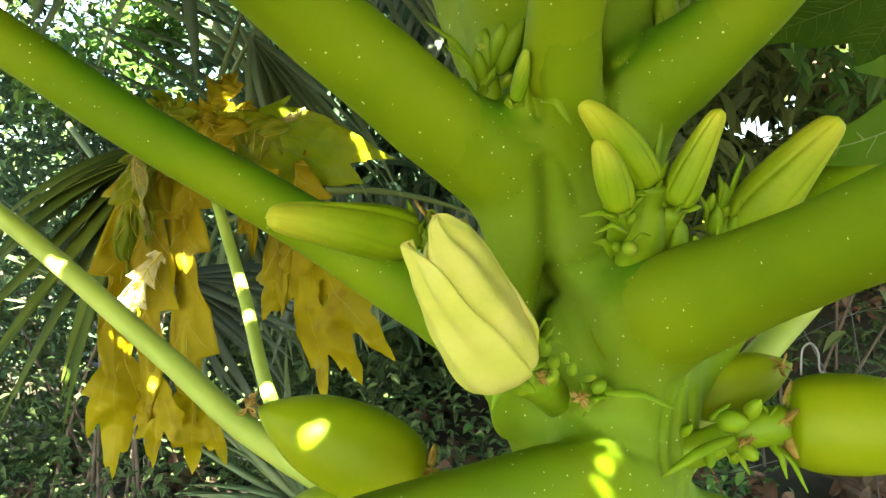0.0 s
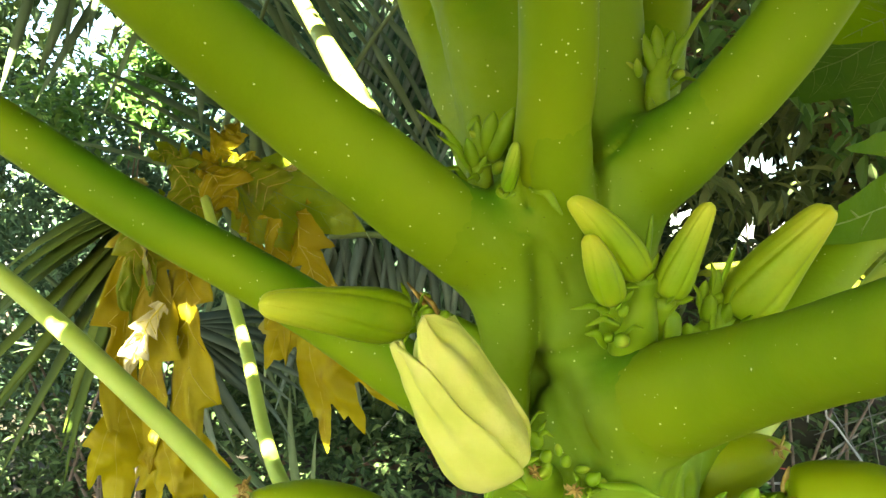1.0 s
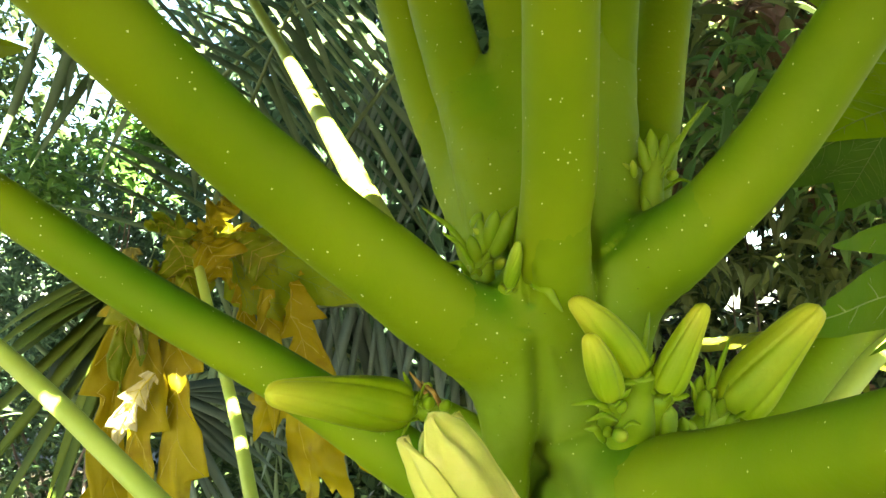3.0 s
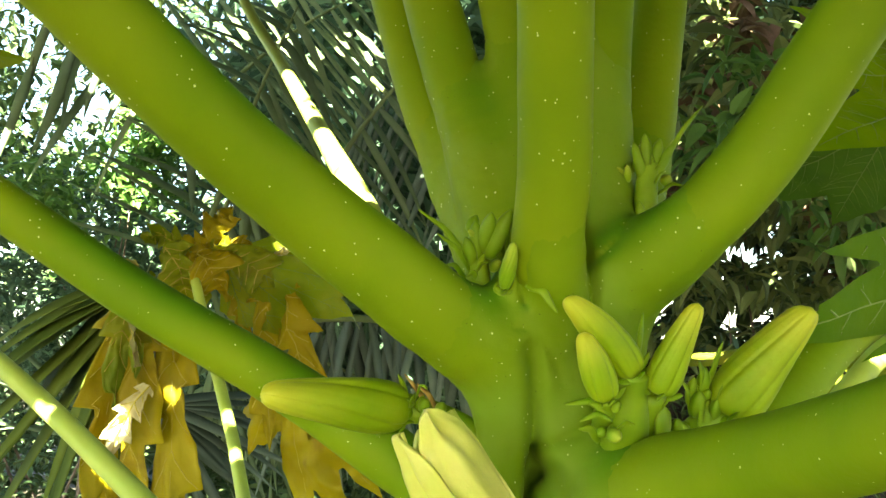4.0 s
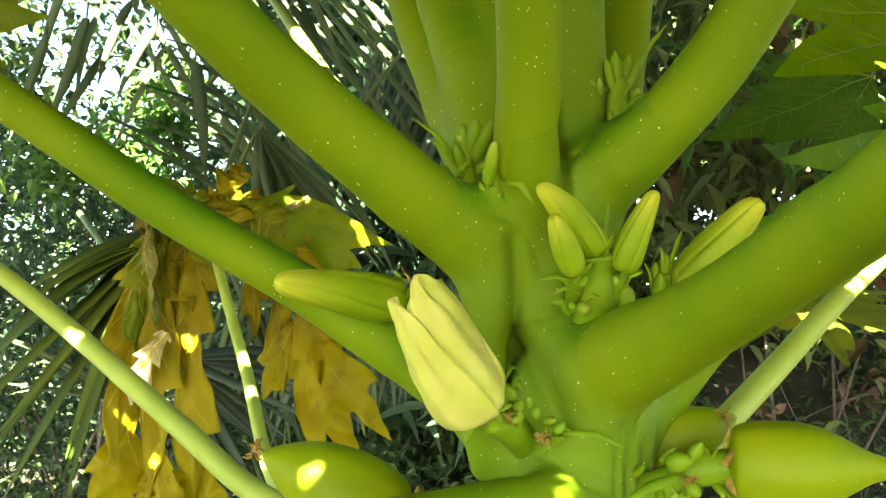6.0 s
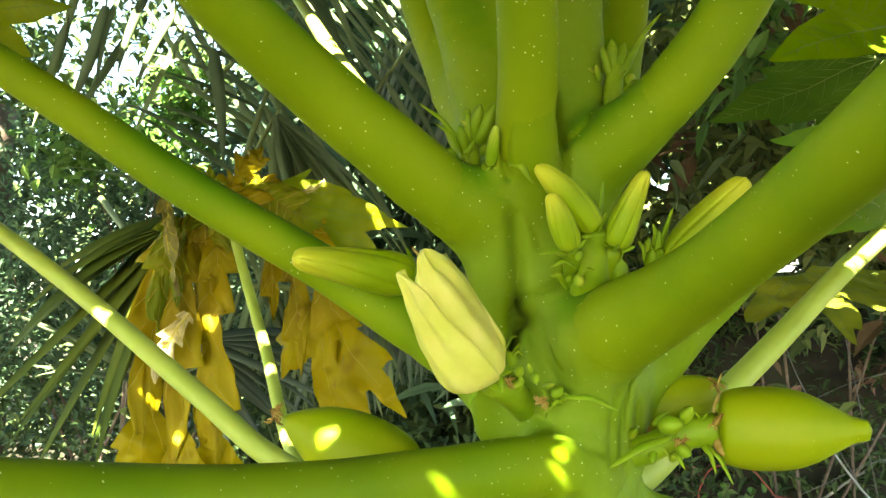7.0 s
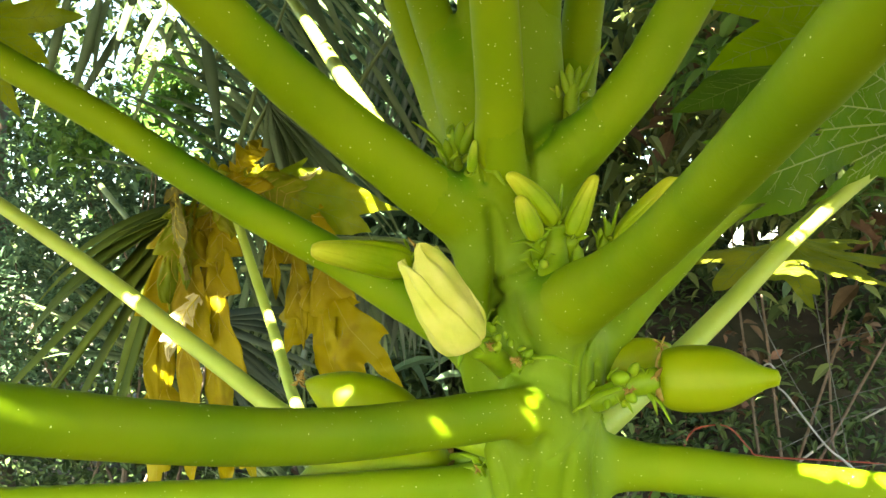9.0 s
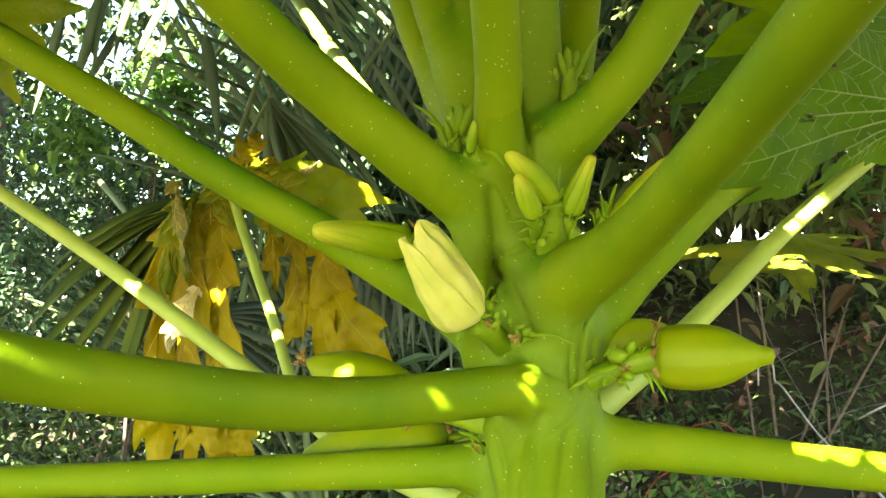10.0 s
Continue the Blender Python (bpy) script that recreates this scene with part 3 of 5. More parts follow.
def closed_bud(name, base, tip, radius, mat, label, twist=1.6, bend=0.0, peak=0.3, turn=0.0, blunt=False):
    base, tip = Vector(base), Vector(tip)
    m = basis(base, tip - base, (0, -1, 0.2)) @ Matrix.Rotation(turn, 4, "Y")
    if blunt:
        knots = [(0, 0.60), (0.03, 0.82), (0.12, 0.98), (0.25, 1.0), (0.45, 0.90), (0.65, 0.75), (0.82, 0.60), (0.93, 0.46), (0.985, 0.26), (1, 0.02)]
    else:
        knots = [(0, 0.60), (0.08, 0.86), (peak, 1.0), (0.6, 0.90), (0.8, 0.68), (0.92, 0.50), (0.98, 0.28), (1, 0.02)]
    prof = round_profile([(s, r * radius) for s, r in knots])
    ob = part(name, turned(prof, (tip - base).length, m, 5, 0.060, twist, 100, 36, bend), mat, papaya, label)
    bm = bmesh.new()
    for k in range(5):
        a = 2 * math.pi * k / 5 + 0.3
        o = m.to_3x3() @ Vector((math.cos(a), 0, math.sin(a)))
        y = m.to_3x3() @ Vector((0, 1, 0))
        b0 = base + o * radius * 0.5 - y * 0.001
        sepal(bm, b0, b0 + o * radius * 0.75 + y * radius * 0.55, 0.0013, 0.0)
    part("calyx", bm, SEPAL, ob)
    return ob


closed_bud("flower_bud", (-0.0100, 0.295, 0.8030), (-0.0512, 0.267, 0.8092), 0.0088, BUD_TIP, "pale green closed flower bud", 0.9, blunt=True)
closed_bud("flower_bud", (0.0870, 0.263, 0.8045), (0.1042, 0.252, 0.8374), 0.0086, BUD_TIP, "yellowish closed flower bud", 0.8, 0.0045, 0.30, 0.0, True)
closed_bud("flower_bud", (0.0540, 0.241, 0.8172), (0.0365, 0.229, 0.8385), 0.0053, BUD_TIP, "yellow-green closed flower bud", 0.7, -0.0032)
closed_bud("flower_bud", (0.0460, 0.237, 0.8103), (0.0390, 0.229, 0.8275), 0.0045, BUD_TIP, "yellow-green closed flower bud", 0.6, -0.0008)
closed_bud("flower_bud", (0.0615, 0.243, 0.8115), (0.0685, 0.234, 0.8358), 0.0050, BUD_TIP, "yellow-green closed flower bud", 0.4, 0.0018, 0.3, 0.0, True)
closed_bud("flower_bud", (0.0204, 0.253, 0.8405), (0.0221, 0.243, 0.8522), 0.0023, BUD, "small green flower bud")


# the opening cream flower: petals wrapped round one another, tips parting
def petal(m, length, start, span, off, tip_out, tip_width, seed, reach=1.0, turn=0.7, ruffle=0.0, round_from=0.86, narrow_from=0.25):
    """One fleshy petal that winds round the flower's axis; its tip narrows, rolls out and is ruffled."""
    bm = bmesh.new()
    nu, nv, thick = 44, 22, 0.0012
    sheets = []
    prof = round_profile([(0, 0.0056), (0.04, 0.0090), (0.16, 0.0112), (0.36, 0.0114), (0.55, 0.0103), (0.72, 0.0088), (0.88, 0.0077), (1, 0.0068)])
    for lay in (0, 1):
        grid = []
        for i in range(nu + 1):
            e = i / nu
            s = e * reach
            r = np.interp(s, [p[0] for p in prof], [p[1] for p in prof]) + off - lay * thick
            width = span * (1 - (1 - tip_width) * max(0, (e - narrow_from) / (1 - narrow_from)) ** 1.1)
            width *= 1 + ruffle * math.sin(e * 21 + seed) * max(0, e - 0.55)
            if e > round_from:
                width *= math.sqrt(max(0.05, 1 - ((e - round_from) / (1 - round_from)) ** 2))
            r += tip_out * max(0, e - 0.6) ** 2 * 6
            row = []
            for j in range(nv + 1):
                v = j / nv - 0.5
                th = start + v * width + turn * s
                # a keel and soft folds run down the petal
                fold = 0.07 * math.exp(-((v - 0.08) / 0.06) ** 2) * (0.4 + s) - 0.13 * math.exp(-((v + 0.12) / 0.08) ** 2) * (0.2 + s) - 0.08 * math.exp(-((v - 0.25) / 0.05) ** 2) * (0.3 + s)
                lip = 0.05 * (2 * abs(v)) ** 5 * (1 - e)
                q = Vector((r * (1 + fold + lip) * math.cos(th), s * length, r * (1 + fold + lip) * math.sin(th)))
                q += Vector((1, 0.4, 1)) * (0.0009 + 0.0014 * ruffle * max(0, e - 0.6) * 3) * noise.noise(Vector((s * 5, v * 5, seed)))
                row.append(bm.verts.new(m @ q))
            grid.append(row)
        sheets.append(grid)
    for grid in sheets:
        for i in range(nu):
            for j in range(nv):
                bm.faces.new((grid[i][j], grid[i][j + 1], grid[i + 1][j + 1], grid[i + 1][j]))
    a, b = sheets
    for i in range(nu):
        for j in (0, nv):
            bm.faces.new((a[i][j], a[i + 1][j], b[i + 1][j], b[i][j]))
    for j in range(nv):
        for i in (0, nu):
            bm.faces.new((a[i][j], a[i][j + 1], b[i][j + 1], b[i][j]))
    return bm


FLOWER = basis((0.0165, 0.237, 0.7680), (-0.0195, -0.016, 0.0385), (0, -1, 0.2))
heart = part("flower", turned(round_profile([(0, 0.004), (0.06, 0.0076), (0.2, 0.0096), (0.4, 0.0090), (0.7, 0.006), (0.92, 0.003), (1, 0.001)]), 0.032, FLOWER, 5, 0.05, 0.4), CREAM, papaya, "cream-yellow flower beginning to open")
for start, span, off, out, tipw, seed, reach, ruffle, blunt, narrow in (
        (0.50, 2.7, 0.0000, 0.0, 0.34, 3.1, 1.0, 0.40, 0.95, 0.62), (2.12, 1.95, 0.0014, -0.0006, 0.66, 7.2, 0.92, 0.0, 0.82, 0.35),
        (3.9, 2.0, 0.0, 0.0, 0.4, 12.0, 0.80, 0.0, 0.86, 0.3), (5.3, 2.0, 0.0, 0.0, 0.4, 16.2, 0.86, 0.0, 0.86, 0.3)):
    part("petal", petal(FLOWER, 0.0495, start, span, off, out, tipw, seed, reach, 0.85, ruffle, blunt, narrow), CREAM, heart)
bm = bmesh.new()
for k in range(5):
    a = 2 * math.pi * k / 5
    o = FLOWER.to_3x3() @ Vector((math.cos(a), 0, math.sin(a)))
    y = FLOWER.to_3x3() @ Vector((0, 1, 0))
    b0 = Vector((0.0165, 0.237, 0.7680)) + o * 0.004 - y * 0.001
    sepal(bm, b0, b0 + o * 0.006 - y * 0.002, 0.0014, 0)
part("calyx", bm, SEPAL, heart)

# flower stalks in the leaf axils
for rows in ([(0.055, 0.266, 0.788, 0.0078), (0.0545, 0.255, 0.7970, 0.0068), (0.0540, 0.249, 0.805, 0.0060), (0.0545, 0.245, 0.812, 0.0044), (0.0545, 0.242, 0.8170, 0.0046)],
             [(0.060, 0.270, 0.792, 0.0055), (0.0605, 0.258, 0.800, 0.0050), (0.0612, 0.247, 0.8110, 0.0036)],
             [(0.050, 0.262, 0.800, 0.0036), (0.047, 0.245, 0.806, 0.0030), (0.046, 0.238, 0.8105, 0.0024)],
             [(0.066, 0.276, 0.788, 0.0050), (0.0745, 0.266, 0.7955, 0.0046), (0.080, 0.264, 0.8010, 0.0042), (0.0868, 0.264, 0.8045, 0.0038)],
             [(0.022, 0.290, 0.790, 0.0050), (0.004, 0.294, 0.800, 0.0044), (-0.0085, 0.296, 0.8032, 0.0050)],
             [(0.026, 0.275, 0.832, 0.0050), (0.0205, 0.262, 0.836, 0.0042), (0.0200, 0.254, 0.8405, 0.0026)],
             [(0.024, 0.280, 0.830, 0.0052), (0.015, 0.271, 0.838, 0.0045), (0.013, 0.268, 0.850, 0.0035)],
             [(0.066, 0.284, 0.850, 0.0046), (0.067, 0.277, 0.861, 0.0042), (0.0675, 0.276, 0.874, 0.0036), (0.069, 0.276, 0.882, 0.003)],
             [(0.034, 0.270, 0.755, 0.0060), (0.026, 0.250, 0.762, 0.0046), (0.0195, 0.239, 0.7660, 0.0040)],
             [(0.060, 0.285, 0.736, 0.0070), (0.074, 0.272, 0.739, 0.0056), (0.084, 0.270, 0.7435, 0.0048), (0.092, 0.269, 0.7460, 0.0058), (0.1010, 0.268, 0.7475, 0.0060)],
             [(0.034, 0.284, 0.715, 0.0060), (0.010, 0.284, 0.722, 0.0046), (-0.008, 0.287, 0.7270, 0.0044)],
             [(0.044, 0.310, 0.703, 0.0060), (0.024, 0.322, 0.7035, 0.0046), (0.006, 0.329, 0.7012, 0.0042)]):
    bm = bmesh.new()
    tube(bm, rows, 14, 6, 0.06, rows[0][0] * 900)
    part("flower_stalk", bm, SEPAL, papaya)

# small buds and bracts: (base, tip, radius)
KNOBS = [((0.0770, 0.262, 0.8035), (0.0770, 0.257, 0.8110), 0.0024), ((0.0820, 0.262, 0.8030), (0.0820, 0.257, 0.8085), 0.0019), ((0.0788, 0.263, 0.8085), (0.0792, 0.258, 0.8180), 0.0021), ((0.0755, 0.263, 0.8070), (0.0758, 0.258, 0.8150), 0.0017), ((0.0715, 0.261, 0.7990), (0.0702, 0.257, 0.8030), 0.0018),
         ((0.0275, 0.243, 0.7720), (0.0247, 0.243, 0.7765), 0.0021), ((0.0282, 0.243, 0.7685), (0.0300, 0.242, 0.7715), 0.0017),
         ((0.0345, 0.249, 0.7655), (0.0352, 0.248, 0.7690), 0.0016), ((0.0405, 0.249, 0.7610), (0.0440, 0.248, 0.7640), 0.0019),
         ((0.0770, 0.266, 0.7950), (0.0785, 0.262, 0.8030), 0.0026), ((0.0800, 0.264, 0.7970), (0.0805, 0.260, 0.8085), 0.0024), ((0.0850, 0.262, 0.7985), (0.0856, 0.259, 0.8040), 0.0021),
         ((0.0135, 0.268, 0.8500), (0.0125, 0.263, 0.8610), 0.0026), ((0.0150, 0.267, 0.8520), (0.0172, 0.259, 0.8630), 0.0027), ((0.0165, 0.266, 0.8500), (0.0230, 0.259, 0.8640), 0.0028), ((0.0120, 0.267, 0.8480), (0.0095, 0.262, 0.8560), 0.0022),
         ((0.0680, 0.276, 0.8780), (0.0665, 0.273, 0.8905), 0.0024), ((0.0690, 0.276, 0.8790), (0.0715, 0.273, 0.8890), 0.0021), ((0.0672, 0.276, 0.8740), (0.0628, 0.273, 0.8880), 0.0019), ((0.0700, 0.276, 0.8770), (0.0758, 0.273, 0.8880), 0.0019), ((0.0660, 0.276, 0.8600), (0.0640, 0.272, 0.8690), 0.0019),
         ((0.0480, 0.238, 0.8065), (0.0492, 0.236, 0.8095), 0.0013), ((0.0570, 0.243, 0.8120), (0.0585, 0.240, 0.8160), 0.0012),
         ((0.0800, 0.266, 0.7490), (0.0870, 0.260, 0.7500), 0.0034), ((0.0860, 0.264, 0.7420), (0.0890, 0.259, 0.7395), 0.0024), ((0.0880, 0.266, 0.7500), (0.0905, 0.261, 0.7560), 0.0024), ((0.0780, 0.268, 0.7400), (0.0768, 0.263, 0.7360), 0.0018), ((0.0700, 0.27, 0.7440), (0.0720, 0.265, 0.7480), 0.0016),
         ((-0.003, 0.292, 0.8030), (-0.0022, 0.286, 0.8062), 0.0022), ((0.002, 0.291, 0.8020), (0.0035, 0.285, 0.8052), 0.0020), ((-0.001, 0.290, 0.7985), (0.0005, 0.284, 0.8000), 0.0020)]
for base, tip, r in KNOBS:
    bm = bmesh.new()
    bud_knob(bm, base, tip, r)
    part("small_bud", bm, SEPAL, papaya)
BRACTS = [((0.0790, 0.262, 0.8090), (0.0770, 0.257, 0.8200), 0.0014), ((0.0805, 0.262, 0.8110), (0.0842, 0.257, 0.8255), 0.0015), ((0.0755, 0.262, 0.8040), (0.0717, 0.257, 0.8145), 0.0010), ((0.0655, 0.256, 0.7955), (0.0630, 0.248, 0.8075), 0.0042), ((0.0590, 0.256, 0.7950), (0.0600, 0.249, 0.8020), 0.0022),
          ((0.0790, 0.264, 0.7950), (0.0768, 0.258, 0.8125), 0.0017), ((0.0815, 0.264, 0.7970), (0.0852, 0.257, 0.8165), 0.0019), ((0.0775, 0.264, 0.7930), (0.0700, 0.258, 0.8030), 0.0014), ((0.0840, 0.264, 0.7960), (0.0905, 0.258, 0.8130), 0.0016),
          ((0.0435, 0.247, 0.7610), (0.0622, 0.247, 0.7565), 0.0013), ((0.026, 0.243, 0.7745), (0.0312, 0.242, 0.7748), 0.0009),
          ((0.0120, 0.266, 0.8480), (-0.0047, 0.262, 0.8642), 0.0012), ((0.0120, 0.267, 0.8450), (0.0010, 0.262, 0.8570), 0.0011), ((0.0140, 0.268, 0.8430), (0.0095, 0.262, 0.8440), 0.0010),
          ((0.0720, 0.276, 0.8800), (0.0842, 0.270, 0.8990), 0.0013), ((0.0700, 0.276, 0.8710), (0.0790, 0.271, 0.8735), 0.0010),
          ((0.0265, 0.251, 0.8410), (0.0345, 0.247, 0.8330), 0.0015), ((0.0560, 0.248, 0.8160), (0.0578, 0.244, 0.8330), 0.0014),
          ((0.0470, 0.240, 0.8060), (0.0350, 0.238, 0.8085), 0.0013), ((0.0480, 0.240, 0.8040), (0.0390, 0.238, 0.8040), 0.0011),
          ((0.0825, 0.260, 0.7455), (0.0600, 0.251, 0.7370), 0.0018), ((0.0955, 0.266, 0.7430), (0.1045, 0.262, 0.7290), 0.0014), ((0.0950, 0.266, 0.7420), (0.0985, 0.262, 0.7330), 0.0010),
          ((0.0780, 0.266, 0.7950), (0.0735, 0.262, 0.8020), 0.0010), ((0.0800, 0.266, 0.7990), (0.0845, 0.260, 0.8130), 0.0014), ((0.0760, 0.268, 0.7930), (0.0730, 0.262, 0.7950), 0.0012),
          ((-0.006, 0.293, 0.799), (-0.0180, 0.289, 0.7945), 0.0012), ((0.0140, 0.240, 0.7655), (0.0125, 0.238, 0.7580), 0.0010),
          ((0.026, 0.288, 0.706), (0.012, 0.282, 0.7150), 0.0012), ((0.024, 0.287, 0.703), (0.020, 0.281, 0.709), 0.0012)]
for base, tip, w in BRACTS:
    bm = bmesh.new()
    sepal(bm, base, tip, w)
    part("bract", bm, SEPAL, papaya)

# crowded tiny buds and bracts in the leaf axils: place, spread, count
rnd = random.Random(77)
for (x, y, z), spread, count, up in (((0.068, 0.276, 0.876), 0.0055, 12, 0.9), ((0.014, 0.268, 0.850), 0.0055, 10, 0.8), ((-0.004, 0.291, 0.801), 0.0045, 9, 0.3), ((0.029, 0.245, 0.768), 0.0050, 8, 0.2),
                                     ((0.081, 0.265, 0.797), 0.0060, 12, 0.6), ((0.083, 0.268, 0.743), 0.0060, 9, 0.1), ((0.047, 0.246, 0.802), 0.0040, 4, 0.2), ((0.061, 0.246, 0.808), 0.0030, 2, 0.3),
                                     ((0.022, 0.286, 0.706), 0.0050, 7, 0.3), ((0.040, 0.252, 0.758), 0.0050, 7, 0.0), ((0.045, 0.288, 0.905), 0.0070, 9, 0.9), ((0.024, 0.298, 0.905), 0.0060, 7, 0.9), ((0.095, 0.268, 0.7470), 0.0040, 6, 0.0)):
    for k in range(count):
        base = Vector((x + rnd.gauss(0, 0.6) * spread, y + rnd.uniform(-0.2, 0.6) * spread, z + rnd.gauss(0, 0.8) * spread))
        d = Vector((rnd.uniform(-1, 1), rnd.uniform(-1, -0.1), rnd.uniform(-0.5, 1) + up)).normalized()
        bm = bmesh.new()
        if k % 3:
            bud_knob(bm, base, base + d * rnd.uniform(0.0035, 0.0080), rnd.uniform(0.0010, 0.0023))
            part("small_bud", bm, SEPAL if k % 2 else BUD, papaya)
        else:
            sepal(bm, base, base + d * rnd.uniform(0.006, 0.011), rnd.uniform(0.0007, 0.0012))
            part("bract", bm, SEPAL, papaya)


# fruits
def fruit(base, tip, radius, label, knots):
    base, tip = Vector(base), Vector(tip)
    m = basis(base, tip - base)
    prof = round_profile([(s, r * radius) for s, r in knots])
    ob = part("fruit", turned(prof, (tip - base).length, m, 5, 0.014, 0.0, 50, 44), FRUIT, papaya, label)
    bm = bmesh.new()
    for k in range(5):
        a = 2 * math.pi * k / 5 + 0.5
        o = m.to_3x3() @ Vector((math.cos(a), 0, math.sin(a)))
        y = m.to_3x3() @ Vector((0, 1, 0))
        sepal(bm, base + o * radius * 0.3 - y * 0.001, base + o * radius * 0.85 + y * 0.001, 0.0022, 0)
    part("calyx", bm, DRY, ob, "dried brown calyx")
    return ob


def dried_tip(at, ob, size, seed):
    rnd = random.Random(seed)
    bm = bmesh.new()
    for k in range(14):
        d = Vector((rnd.uniform(-1, 1), rnd.uniform(-1, 0.4), rnd.uniform(-1, 1))).normalized()
        p = Vector(at)
        e = p + d * size * rnd.uniform(0.6, 1.3)
        k2 = (p + e) / 2 + Vector((rnd.uniform(-1, 1), 0, rnd.uniform(-1, 1))) * size * 0.35
        tube(bm, [(*p, size * 0.12), (*k2, size * 0.13), (*e, size * 0.05)], 5, 3)
    part("dried_stigma", bm, DRY, ob, "curled brown dried flower remains")


for k, at in enumerate(((0.0258, 0.240, 0.7665), (0.0372, 0.247, 0.7595), (0.0860, 0.262, 0.7440), (0.0985, 0.263, 0.7500), (0.0205, 0.284, 0.7075), (-0.0040, 0.284, 0.7290))):
    dried_tip(at, papaya, 0.0024 + 0.0004 * (k % 3), 40 + k)
# a curled dry bract beside the flower
bm = bmesh.new()
sepal(bm, (0.001, 0.293, 0.800), (-0.009, 0.288, 0.8145), 0.0011, 0.001)
sepal(bm, (0.003, 0.292, 0.800), (-0.005, 0.286, 0.8115), 0.0010, 0.002)
part("dry_bract", bm, DRY, papaya, "curled brown dry bract")

EGG = [(0, 0.45), (0.015, 0.75), (0.06, 0.90), (0.2, 1.0), (0.42, 0.99), (0.6, 0.84), (0.76, 0.55), (0.87, 0.34), (0.95, 0.26), (0.99, 0.20), (1, 0.02)]
PLUMP = [(0, 0.30), (0.04, 0.62), (0.12, 0.85), (0.3, 1.0), (0.5, 0.98), (0.7, 0.80), (0.86, 0.48), (0.96, 0.2), (1, 0.03)]
fruit((0.1015, 0.268, 0.7480), (0.1503, 0.256, 0.7485), 0.0145, "small bright green unripe papaya fruit with pointed tip", EGG)
f = fruit((-0.0070, 0.288, 0.7260), (-0.0585, 0.288, 0.7490), 0.0150, "green unripe papaya fruit with dried flower tip", PLUMP)
dried_tip((-0.0610, 0.286, 0.7500), f, 0.0045, 3)
fruit((0.0080, 0.330, 0.7010), (-0.0690, 0.330, 0.6960), 0.0175, "green unripe papaya fruit below the others", PLUMP)
f = fruit((0.0800, 0.300, 0.7480), (0.1150, 0.300, 0.7600), 0.0100, "small green fruit half hidden behind a stalk", PLUMP)
dried_tip((0.1080, 0.291, 0.7610), f, 0.0035, 5)


